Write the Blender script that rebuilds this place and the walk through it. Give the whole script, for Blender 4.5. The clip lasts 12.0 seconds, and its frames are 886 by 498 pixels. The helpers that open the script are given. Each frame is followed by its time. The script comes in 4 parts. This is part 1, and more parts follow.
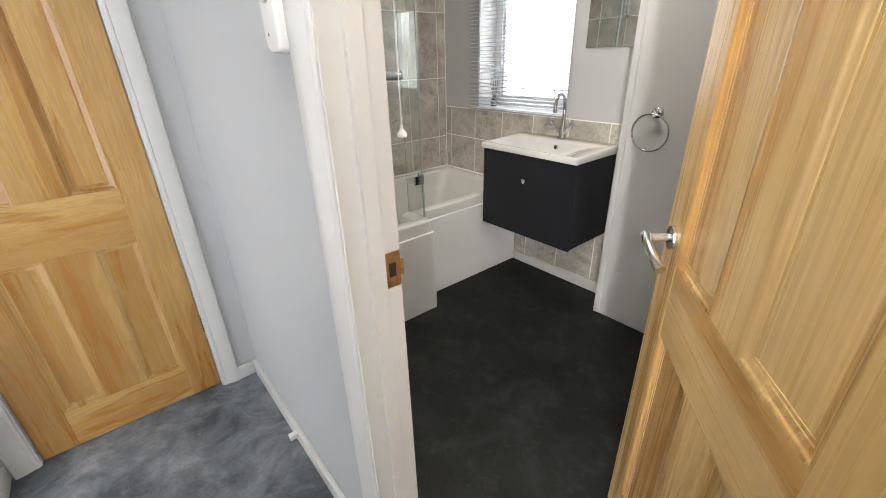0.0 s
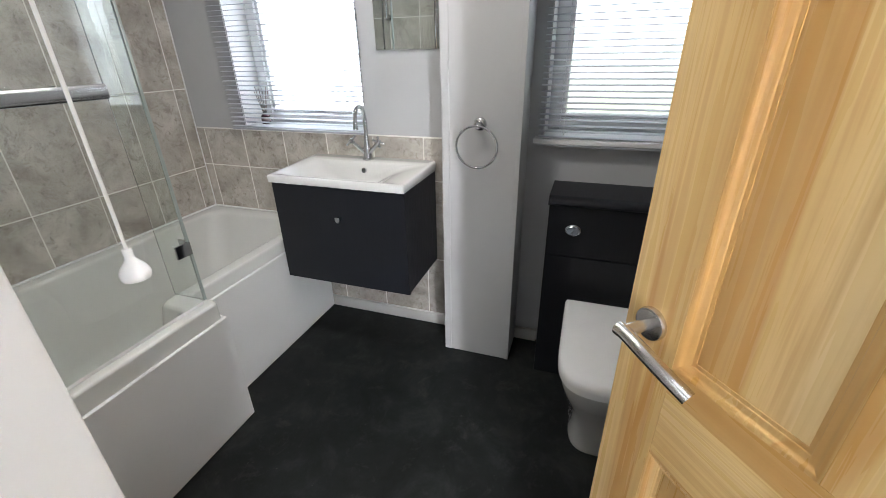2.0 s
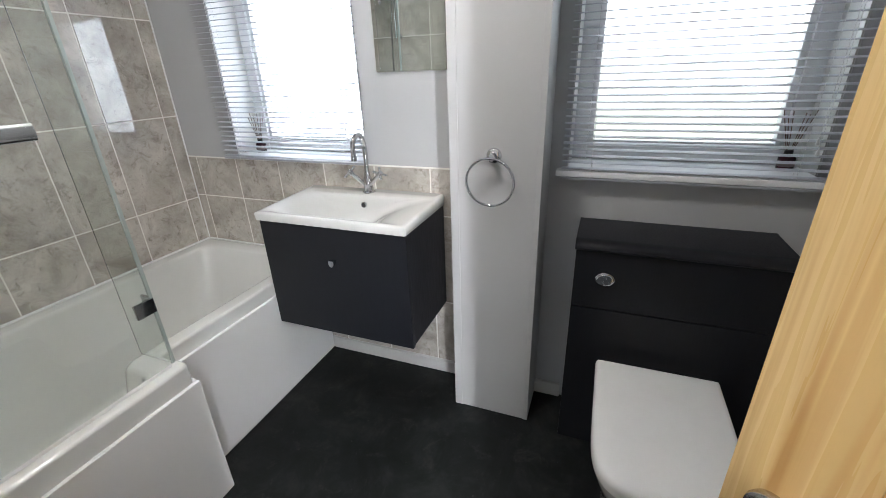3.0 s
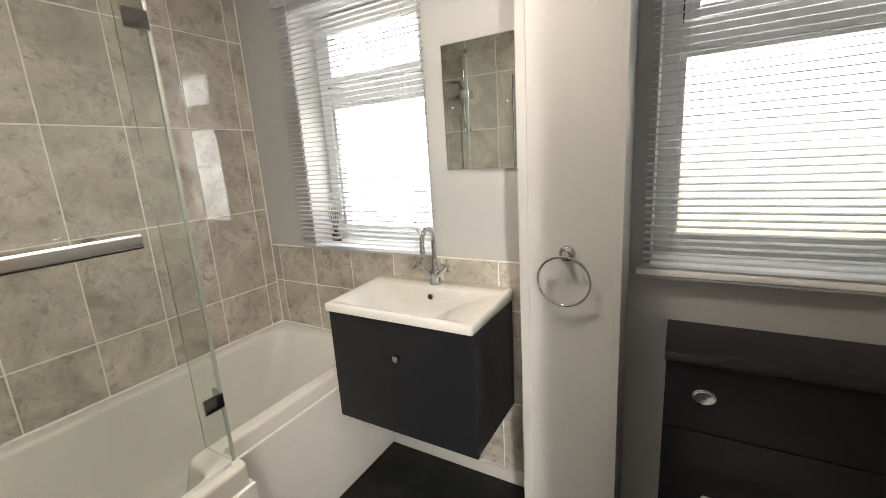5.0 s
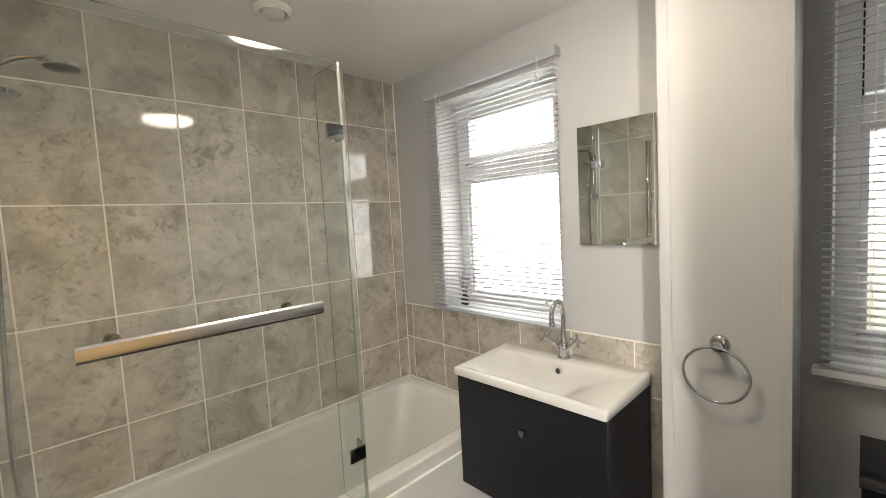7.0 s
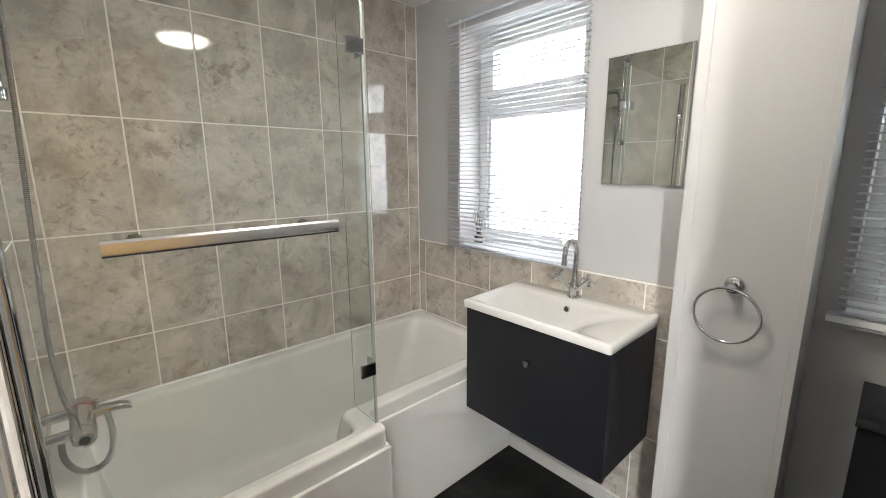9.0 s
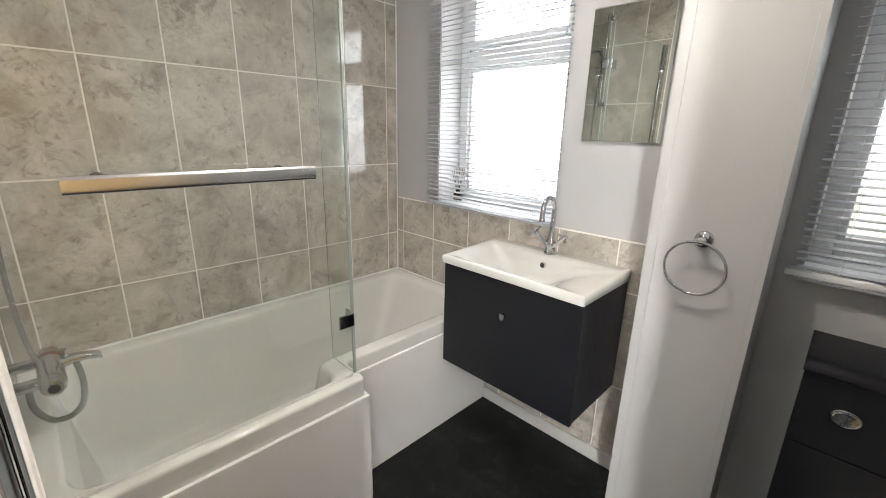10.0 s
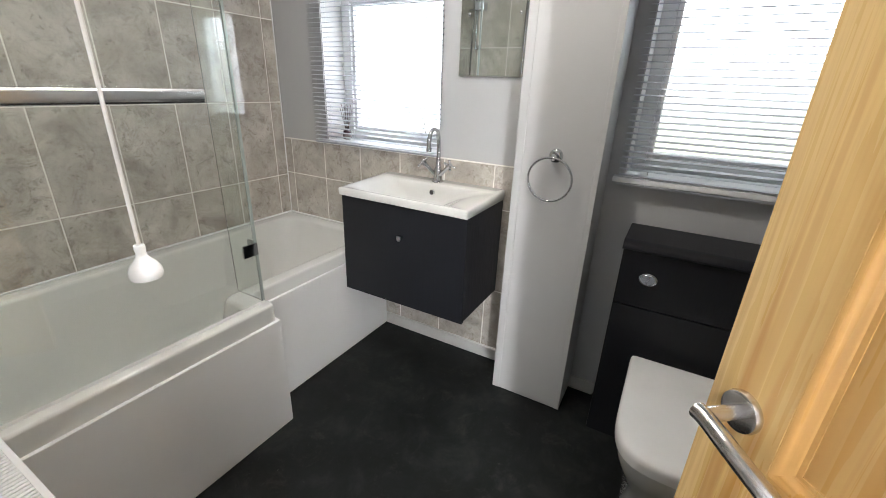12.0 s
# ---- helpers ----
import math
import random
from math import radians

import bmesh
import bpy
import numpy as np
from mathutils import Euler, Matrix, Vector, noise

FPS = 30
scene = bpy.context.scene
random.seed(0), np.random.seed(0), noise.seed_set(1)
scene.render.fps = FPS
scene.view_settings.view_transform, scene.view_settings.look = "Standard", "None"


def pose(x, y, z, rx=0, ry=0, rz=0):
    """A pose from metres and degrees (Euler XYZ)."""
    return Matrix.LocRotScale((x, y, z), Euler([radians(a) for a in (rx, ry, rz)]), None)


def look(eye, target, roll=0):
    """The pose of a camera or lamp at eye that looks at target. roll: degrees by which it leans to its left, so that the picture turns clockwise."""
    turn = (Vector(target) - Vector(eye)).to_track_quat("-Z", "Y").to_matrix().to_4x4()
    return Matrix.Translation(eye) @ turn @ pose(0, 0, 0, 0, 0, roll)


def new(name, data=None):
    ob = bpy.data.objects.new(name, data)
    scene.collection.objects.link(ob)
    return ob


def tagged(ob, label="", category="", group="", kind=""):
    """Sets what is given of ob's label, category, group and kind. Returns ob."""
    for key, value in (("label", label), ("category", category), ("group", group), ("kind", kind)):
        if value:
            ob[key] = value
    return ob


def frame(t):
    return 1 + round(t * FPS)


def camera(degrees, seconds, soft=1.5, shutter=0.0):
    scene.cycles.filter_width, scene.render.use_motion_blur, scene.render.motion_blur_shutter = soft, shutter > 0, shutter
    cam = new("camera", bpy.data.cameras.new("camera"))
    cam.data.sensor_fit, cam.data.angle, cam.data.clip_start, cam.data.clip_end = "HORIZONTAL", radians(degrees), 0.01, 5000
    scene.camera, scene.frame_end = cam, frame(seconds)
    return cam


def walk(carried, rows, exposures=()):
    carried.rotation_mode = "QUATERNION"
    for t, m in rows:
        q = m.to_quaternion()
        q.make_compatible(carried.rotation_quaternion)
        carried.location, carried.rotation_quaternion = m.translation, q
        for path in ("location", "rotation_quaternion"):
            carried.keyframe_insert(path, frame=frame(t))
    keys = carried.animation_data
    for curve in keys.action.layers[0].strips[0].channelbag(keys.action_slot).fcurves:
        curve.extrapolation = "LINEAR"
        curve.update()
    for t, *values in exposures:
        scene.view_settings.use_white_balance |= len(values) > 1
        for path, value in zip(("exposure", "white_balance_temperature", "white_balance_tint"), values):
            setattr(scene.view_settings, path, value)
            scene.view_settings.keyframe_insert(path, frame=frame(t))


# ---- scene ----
cam = camera(94.1, 12.0, soft=0.9)
PATH = [
    (0, (0.258, -0.282, 1.326), (1.404, 1.120, 0.477), -1.5),
    (0.5, (0.354, -0.139, 1.341), (1.731, 1.071, 0.538), -1.9),
    (1, (0.432, -0.031, 1.327), (1.989, 0.911, 0.496), -0.9),
    (1.5, (0.502, 0.097, 1.326), (2.180, 0.772, 0.470), -0.8),
    (2, (0.587, 0.162, 1.323), (2.294, 0.758, 0.468), -1.1),
    (2.5, (0.742, 0.195, 1.329), (2.444, 0.831, 0.493), -1.6),
    (4.5, (0.905, 0.253, 1.375), (2.623, 1.113, 0.823), -3.4),
    (5, (0.894, 0.257, 1.395), (2.579, 1.242, 0.960), -3.6),
    (5.5, (0.879, 0.264, 1.423), (2.511, 1.374, 1.094), -3.7),
    (6, (0.856, 0.265, 1.455), (2.409, 1.504, 1.218), -3.7),
    (6.5, (0.833, 0.266, 1.469), (2.302, 1.612, 1.298), -3.5),
    (7, (0.812, 0.267, 1.472), (2.201, 1.698, 1.328), -3.1),
    (9, (0.806, 0.271, 1.406), (2.120, 1.728, 1.021), -0.3),
    (9.5, (0.804, 0.270, 1.387), (2.140, 1.682, 0.917), 0.5),
    (10, (0.797, 0.273, 1.365), (2.167, 1.624, 0.817), 1.3),
    (10.5, (0.798, 0.266, 1.353), (2.218, 1.528, 0.729), 1.8),
    (11, (0.769, 0.253, 1.337), (2.268, 1.390, 0.661), 2.1),
    (11.5, (0.734, 0.220, 1.331), (2.300, 1.236, 0.614), 2.2),
    (12, (0.647, 0.168, 1.305), (2.274, 1.066, 0.564), 2.2),
]
walk(cam, [(t, look(eye, target, roll)) for t, eye, target, roll in PATH],
     exposures=[(0.0, 0.0, 6450, 10), (0.6, 0.06, 6250, 10), (1.5, -0.06, 6250, 10), (2.5, 0.1, 5550, 10), (4.3, 0.14, 7050, 10), (5.5, 0.06, 7050, 10), (7.2, 0.0, 6950, 10), (9.0, 0.14, 6350, 10), (11.4, 0.26, 6450, 10), (12.0, 0.14, 6100, 10)])

# ---- world and light ----
world = bpy.data.worlds.new("sky")
scene.world = world
world.use_nodes = True
wn = world.node_tree.nodes
sky = wn.new("ShaderNodeTexSky")
sky.sky_type, sky.sun_disc = "NISHITA", False
sky.sun_elevation, sky.sun_rotation = radians(38), radians(75)
world.node_tree.links.new(sky.outputs[0], wn["Background"].inputs[0])
wn["Background"].inputs[1].default_value = 0.1
sun = new("sun", bpy.data.lights.new("sun", "SUN"))
sun.data.energy, sun.data.angle, sun.data.color = 0.8, radians(12), (1.0, 0.95, 0.88)
sun.matrix_world = look((6, 2, 5), (0, 0.4, 0))
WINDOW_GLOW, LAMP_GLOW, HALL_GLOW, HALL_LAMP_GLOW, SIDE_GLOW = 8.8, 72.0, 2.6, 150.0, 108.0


# ---- materials ----
def nodes_of(name):
    m = bpy.data.materials.new(name)
    m.use_nodes = True
    return m, m.node_tree.nodes, m.node_tree.links, m.node_tree.nodes["Principled BSDF"]


def mapped(n, l, scale=(1, 1, 1), kind="Object", vary=False):
    tc, mp = n.new("ShaderNodeTexCoord"), n.new("ShaderNodeMapping")
    mp.inputs["Scale"].default_value = scale
    if vary:
        info, comb = n.new("ShaderNodeObjectInfo"), n.new("ShaderNodeVectorMath")
        comb.operation = "SCALE"
        comb.inputs[0].default_value = (37.0, 53.0, 71.0)
        l.new(info.outputs["Random"], comb.inputs["Scale"])
        l.new(comb.outputs[0], mp.inputs["Location"])
    l.new(tc.outputs[kind], mp.inputs["Vector"])
    return mp.outputs[0]


def noise_tex(n, l, vec, scale, detail=4.0, rough=0.55, distort=0.0):
    t = n.new("ShaderNodeTexNoise")
    t.inputs["Scale"].default_value, t.inputs["Detail"].default_value = scale, detail
    t.inputs["Roughness"].default_value, t.inputs["Distortion"].default_value = rough, distort
    l.new(vec, t.inputs["Vector"])
    return t.outputs["Fac"]


def ramp(n, l, fac, stops):
    r = n.new("ShaderNodeValToRGB")
    e = r.color_ramp.elements
    while len(e) < len(stops):
        e.new(0.5)
    for el, (p, c) in zip(e, stops):
        el.position, el.color = p, (*c, 1) if len(c) == 3 else c
    l.new(fac, r.inputs[0])
    return r.outputs[0]


def mix(n, l, fac, a, b, how="MIX"):
    m = n.new("ShaderNodeMix")
    m.data_type, m.blend_type = "RGBA", how
    for sock, v in ((m.inputs[0], fac), (m.inputs[6], a), (m.inputs[7], b)):
        if isinstance(v, (int, float)):
            sock.default_value = v
        elif isinstance(v, tuple):
            sock.default_value = (*v, 1)
        else:
            l.new(v, sock)
    return m.outputs[2]


def bumped(n, l, p, height, strength, distance=0.002):
    b = n.new("ShaderNodeBump")
    b.inputs["Strength"].default_value, b.inputs["Distance"].default_value = strength, distance
    l.new(height, b.inputs["Height"])
    l.new(b.outputs[0], p.inputs["Normal"])


def grey(v):
    return (v, v, v)


def surface(name, a, b, scale=3.0, rough=0.5, spread=0.08, metal=0.0, bump=0.15, fine=120.0, vary=False, coat=0.0):
    """Two tones in soft patches, uneven gloss and a fine relief."""
    m, n, l, p = nodes_of(name)
    v = mapped(n, l, vary=vary)
    big, small = noise_tex(n, l, v, scale), noise_tex(n, l, v, fine, 3.0)
    l.new(mix(n, l, ramp(n, l, big, [(0.3, grey(0.0)), (0.7, grey(1.0))]), a, b), p.inputs["Base Color"])
    l.new(ramp(n, l, noise_tex(n, l, v, scale * 4), [(0.25, grey(max(rough - spread, 0))), (0.75, grey(min(rough + spread, 1)))]), p.inputs["Roughness"])
    p.inputs["Metallic"].default_value, p.inputs["Coat Weight"].default_value = metal, coat
    if bump:
        bumped(n, l, p, small, bump)
    return m


wall_paint = surface("wall_paint", (0.43, 0.435, 0.442), (0.465, 0.468, 0.472), 1.5, 0.6, 0.05, bump=0.12, fine=220)
boxing_paint = surface("boxing_paint", (0.465, 0.465, 0.463), (0.495, 0.495, 0.493), 1.5, 0.5, 0.05, bump=0.1, fine=200)
ceiling_paint = surface("ceiling_paint", (0.78, 0.775, 0.76), (0.81, 0.805, 0.79), 1.2, 0.8, 0.05, bump=0.12, fine=200)
trim_paint = surface("trim_paint", (0.55, 0.54, 0.52), (0.58, 0.57, 0.55), 4, 0.36, 0.015, bump=0.02, fine=60)
upvc = surface("upvc", (0.83, 0.84, 0.85), (0.86, 0.865, 0.87), 3, 0.25, 0.015, bump=0.0)
acrylic = surface("acrylic", (0.71, 0.71, 0.685), (0.74, 0.74, 0.715), 2, 0.12, 0.01, bump=0.0, coat=0.3)
panel_white = surface("panel_white", (0.78, 0.775, 0.765), (0.81, 0.805, 0.795), 2, 0.34, 0.01, bump=0.0)
ceramic = surface("ceramic", (0.70, 0.70, 0.68), (0.73, 0.73, 0.71), 2, 0.07, 0.008, bump=0.0, coat=0.5)
chrome = surface("chrome", (0.58, 0.59, 0.605), (0.64, 0.645, 0.655), 6, 0.07, 0.03, metal=1.0, bump=0.0)
brushed = surface("brushed_steel", (0.56, 0.54, 0.52), (0.61, 0.59, 0.565), 12, 0.24, 0.025, metal=1.0, bump=0.03, fine=400)
brass = surface("brass", (0.55, 0.38, 0.22), (0.45, 0.28, 0.15), 60, 0.35, 0.1, metal=1.0, bump=0.1)
satin_chrome = surface("satin_chrome", (0.82, 0.82, 0.82), (0.86, 0.86, 0.86), 6, 0.24, 0.02, metal=1.0, bump=0.0)
black_plastic = surface("black_plastic", (0.012, 0.012, 0.014), (0.02, 0.02, 0.02), 10, 0.35, 0.1, bump=0.0)
white_plastic = surface("white_plastic", (0.80, 0.80, 0.79), (0.84, 0.84, 0.83), 8, 0.24, 0.01, bump=0.0)
cord_white = surface("cord_white", (0.78, 0.77, 0.75), (0.84, 0.83, 0.81), 200, 0.7, 0.1, bump=0.3, fine=900)
blind_slat = surface("blind_slat", (0.40, 0.415, 0.45), (0.43, 0.445, 0.48), 4, 0.36, 0.06, bump=0.0)
grout = surface("grout", (0.74, 0.71, 0.66), (0.80, 0.78, 0.73), 9, 0.85, 0.05, bump=0.3, fine=260)
radiator_paint = surface("radiator_paint", (0.80, 0.80, 0.79), (0.84, 0.84, 0.83), 4, 0.3, 0.06, bump=0.03, fine=40)
bottle_glass = surface("bottle_glass", (0.055, 0.012, 0.02), (0.035, 0.01, 0.015), 20, 0.12, 0.03, bump=0.0)
reed = surface("reed", (0.10, 0.06, 0.045), (0.16, 0.10, 0.07), 60, 0.8, 0.1, bump=0.3)
label_paper = surface("label_paper", (0.30, 0.24, 0.23), (0.26, 0.2, 0.2), 30, 0.7, 0.1, bump=0.1)
label_red = surface("label_red", (0.22, 0.05, 0.045), (0.17, 0.04, 0.035), 30, 0.4, 0.05, bump=0.0)
dark_inside = surface("dark_inside", (0.05, 0.05, 0.05), (0.07, 0.07, 0.07), 5, 0.8, 0.1, bump=0.0)


def dark_wood():
    """Charcoal foil with a fine upright woodgrain."""
    m, n, l, p = nodes_of("charcoal_foil")
    v = mapped(n, l, (1, 1, 0.06))
    grain = noise_tex(n, l, v, 160, 5, 0.6)
    patch = noise_tex(n, l, mapped(n, l), 2.2)
    base = mix(n, l, grain, (0.0065, 0.007, 0.0095), (0.014, 0.0148, 0.0195))
    l.new(mix(n, l, ramp(n, l, patch, [(0.3, grey(0.0)), (0.8, grey(0.5))]), base, (0.017, 0.0178, 0.022)), p.inputs["Base Color"])
    l.new(ramp(n, l, grain, [(0.3, grey(0.32)), (0.7, grey(0.46))]), p.inputs["Roughness"])
    p.inputs["Specular IOR Level"].default_value = 0.28
    bumped(n, l, p, grain, 0.12, 0.0006)
    return m


def pine(name, scale, heart=0.0, tone=(1.0, 1.0, 1.0)):
    """Clear-lacquered pine: pale boards, sharp-edged darker figure and fine streaks; the scale squeezes it along the grain."""
    m, n, l, p = nodes_of(name)
    v = mapped(n, l, scale, vary=True)
    figure = noise_tex(n, l, v, 11, 2.5, 0.5, 0.5)
    cloud = noise_tex(n, l, v, 5, 2.0, 0.5)
    lines = noise_tex(n, l, v, 62, 3.0, 0.6, 0.3)
    streak = noise_tex(n, l, v, 190, 3.0, 0.6)
    base = ramp(n, l, cloud, [(0.3, (0.47, 0.285, 0.095)), (0.5, (0.62, 0.42, 0.17)), (0.7, (0.70, 0.51, 0.25))])
    base = mix(n, l, ramp(n, l, figure, [(0.545 - heart, grey(0.0)), (0.575 - heart, grey(0.75)), (0.62 - heart, grey(0.4)), (0.70 - heart, grey(0.8))]), base, (0.41, 0.20, 0.045))
    base = mix(n, l, ramp(n, l, lines, [(0.50, grey(0.0)), (0.60, grey(0.42))]), base, (0.43, 0.235, 0.07))
    base = mix(n, l, ramp(n, l, streak, [(0.5, grey(0.0)), (0.75, grey(0.2))]), base, (0.41, 0.22, 0.065))
    l.new(mix(n, l, 1.0, base, tone, "MULTIPLY"), p.inputs["Base Color"])
    l.new(ramp(n, l, lines, [(0.3, grey(0.22)), (0.7, grey(0.36))]), p.inputs["Roughness"])
    p.inputs["Coat Weight"].default_value, p.inputs["Coat Roughness"].default_value = 0.3, 0.15
    bumped(n, l, p, streak, 0.12, 0.0006)
    return m


def stone_tile():
    """Glazed grey-brown stone-look ceramic, clouded and flecked, different on each tile."""
    m, n, l, p = nodes_of("stone_tile")
    v = mapped(n, l, vary=True)
    cloud = noise_tex(n, l, v, 5.5, 6, 0.62, 0.6)
    fleck = noise_tex(n, l, v, 21, 7, 0.74, 0.7)
    patch = noise_tex(n, l, v, 4.0, 3, 0.6)
    vein = noise_tex(n, l, v, 8, 7, 0.7, 2.5)
    base = ramp(n, l, cloud, [(0.33, (0.345, 0.315, 0.274)), (0.5, (0.495, 0.46, 0.408)), (0.67, (0.63, 0.593, 0.54))])
    base = mix(n, l, mix(n, l, 1.0, ramp(n, l, fleck, [(0.50, grey(0.0)), (0.62, grey(0.62))]), ramp(n, l, patch, [(0.40, grey(0.15)), (0.58, grey(1.0))]), "MULTIPLY"), base, (0.215, 0.18, 0.145))
    base = mix(n, l, ramp(n, l, vein, [(0.47, grey(0.0)), (0.5, grey(0.22)), (0.53, grey(0.0))]), base, (0.20, 0.17, 0.145))
    pit = mix(n, l, 1.0, ramp(n, l, noise_tex(n, l, v, 58, 3, 0.55, 0.4), [(0.60, grey(0.0)), (0.65, grey(0.45))]), ramp(n, l, fleck, [(0.46, grey(0.0)), (0.56, grey(1.0))]), "MULTIPLY")
    base = mix(n, l, pit, base, (0.15, 0.125, 0.10))
    info = n.new("ShaderNodeObjectInfo")
    base = mix(n, l, ramp(n, l, info.outputs["Random"], [(0.0, grey(0.0)), (1.0, grey(0.22))]), base, (0.44, 0.41, 0.375))
    l.new(base, p.inputs["Base Color"])
    l.new(ramp(n, l, cloud, [(0.3, grey(0.03)), (0.7, grey(0.06))]), p.inputs["Roughness"])
    p.inputs["Specular IOR Level"].default_value = 0.75
    bumped(n, l, p, noise_tex(n, l, v, 14, 2), 0.03, 0.0008)
    return m


def vinyl(name, dark, mid, pale, chalky):
    """Slate-look sheet vinyl: clouded, with chalky pale scuffs and specks."""
    m, n, l, p = nodes_of(name)
    v = mapped(n, l)
    cloud = noise_tex(n, l, v, 5.0, 7, 0.68, 0.4)
    chalk = noise_tex(n, l, v, 9, 10, 0.80, 0.5)
    speck = noise_tex(n, l, v, 26, 8, 0.8, 0.3)
    base = ramp(n, l, cloud, [(0.36, dark), (0.52, mid), (0.68, pale)])
    base = mix(n, l, ramp(n, l, chalk, [(0.55, grey(0.0)), (0.74, grey(0.4))]), base, chalky)
    base = mix(n, l, ramp(n, l, speck, [(0.635, grey(0.0)), (0.70, grey(0.75))]), base, chalky)
    l.new(base, p.inputs["Base Color"])
    l.new(ramp(n, l, chalk, [(0.3, grey(0.42)), (0.7, grey(0.58))]), p.inputs["Roughness"])
    p.inputs["Specular IOR Level"].default_value = 0.24
    bumped(n, l, p, chalk, 0.15, 0.0015)
    return m


def clear_glass(name, tint, rough=0.0):
    m, n, l, p = nodes_of(name)
    p.inputs["Base Color"].default_value = (*tint, 1)
    p.inputs["Transmission Weight"].default_value, p.inputs["Roughness"].default_value, p.inputs["IOR"].default_value = 1.0, rough, 1.45
    return m


def glow(name, colour, strength):
    m, n, l, p = nodes_of(name)
    p.inputs["Base Color"].default_value = (*colour, 1)
    p.inputs["Emission Color"].default_value, p.inputs["Emission Strength"].default_value = (*colour, 1), strength
    return m


def daylight_backdrop():
    """Bright haze of a garden under a white sky: pale greenery low down, white above."""
    m, n, l, p = nodes_of("garden_haze")
    geo, sep = n.new("ShaderNodeNewGeometry"), n.new("ShaderNodeSeparateXYZ")
    l.new(geo.outputs["Position"], sep.inputs[0])
    low = n.new("ShaderNodeMapRange")
    low.inputs["From Min"].default_value, low.inputs["From Max"].default_value = 1.62, 0.92
    l.new(sep.outputs["Z"], low.inputs["Value"])
    soft = noise_tex(n, l, mapped(n, l), 1.6, 3)
    side = n.new("ShaderNodeMapRange")
    side.inputs["From Min"].default_value, side.inputs["From Max"].default_value = 0.85, 0.45
    l.new(sep.outputs["Y"], side.inputs["Value"])
    both = n.new("ShaderNodeMath")
    both.operation = "MULTIPLY"
    l.new(low.outputs[0], both.inputs[0])
    l.new(side.outputs[0], both.inputs[1])
    col = ramp(n, l, both.outputs[0], [(0.0, (0.93, 0.97, 1.0)), (0.3, (0.21, 0.211, 0.2)), (0.62, (0.128, 0.129, 0.108)), (1.0, (0.1, 0.103, 0.074))])
    col = mix(n, l, 0.25, col, mix(n, l, soft, (0.7, 0.72, 0.66), (1.0, 1.0, 1.0)), "MULTIPLY")
    p.inputs["Base Color"].default_value = (0.3, 0.3, 0.3, 1)
    l.new(col, p.inputs["Emission Color"])
    p.inputs["Emission Strength"].default_value = WINDOW_GLOW
    return m


def ribbed_metal():
    """Chrome-plated hose with fine ribs round it."""
    m, n, l, p = nodes_of("ribbed_chrome")
    wave = n.new("ShaderNodeTexWave")
    wave.bands_direction = "Z"
    wave.inputs["Scale"].default_value = 62.0
    l.new(mapped(n, l), wave.inputs["Vector"])
    # Shade in the grooves between ribs is put into the colour.
    l.new(ramp(n, l, wave.outputs["Fac"], [(0.15, grey(0.10)), (0.6, grey(0.70))]), p.inputs["Base Color"])
    p.inputs["Metallic"].default_value, p.inputs["Roughness"].default_value = 1.0, 0.14
    bumped(n, l, p, wave.outputs["Fac"], 0.8, 0.002)
    return m


charcoal = dark_wood()
hose_mat = ribbed_metal()
pine_upright, pine_level = pine("pine_upright", (1.0, 1.0, 0.026)), pine("pine_level", (0.03, 1.0, 1.0))
pine_figured = pine("pine_figured", (0.9, 0.9, 0.06), 0.04, (0.68, 0.60, 0.48))
pine_figured_level = pine("pine_figured_level", (0.1, 0.8, 0.8), 0.05, (0.74, 0.66, 0.53))
tile_mat = stone_tile()
floor_mat = vinyl("slate_vinyl", (0.003, 0.0036, 0.0038), (0.0075, 0.0088, 0.009), (0.020, 0.023, 0.022), (0.075, 0.08, 0.07))
hall_floor_mat = vinyl("grey_slate_vinyl", (0.06, 0.067, 0.075), (0.14, 0.148, 0.16), (0.26, 0.27, 0.285), (0.40, 0.405, 0.41))
screen_glass, window_glass = clear_glass("screen_glass", (0.955, 0.985, 0.962)), clear_glass("window_glass", (0.97, 0.98, 0.98))
mirror_mat = surface("mirror_silver", (0.74, 0.77, 0.745), (0.74, 0.77, 0.745), 2, 0.008, 0.004, metal=1.0, bump=0.0)
lamp_mat = glow("lamp_diffuser", (1.0, 0.905, 0.785), LAMP_GLOW)
hall_lamp_mat = glow("hall_lamp_diffuser", (1.0, 0.96, 0.91), HALL_LAMP_GLOW)
# Glow of the unseen panel that fills the hall with light.
hall_fill = glow("hall_fill", (0.90, 0.95, 1.0), HALL_GLOW)
# Glow of the panel added behind the hall slot.
slot_glow = glow("slot_light", (1.0, 0.97, 0.93), SIDE_GLOW)
haze = daylight_backdrop()

# ---- builders ----
ORIGIN = {}


def as_mesh(name, bm, material, smooth=None):
    bmesh.ops.recalc_face_normals(bm, faces=bm.faces[:])
    me = bpy.data.meshes.new(name)
    bm.to_mesh(me)
    bm.free()
    me.materials.append(material)
    if smooth is not None:
        for f in me.polygons:
            f.use_smooth = True
        me.set_sharp_from_angle(angle=radians(smooth))
    return me


def thing(name, at, label, category, group="", turn=0.0):
    """An Empty at the thing's base. Its parts are built in the world's metres, or, where it is turned, in its own."""
    ob = new(name)
    ob.matrix_world = pose(*at, 0, 0, turn)
    ob.empty_display_size = 0.05
    ORIGIN[ob.name] = Vector((0, 0, 0)) if turn else Vector(at)
    return tagged(ob, label, category, group)


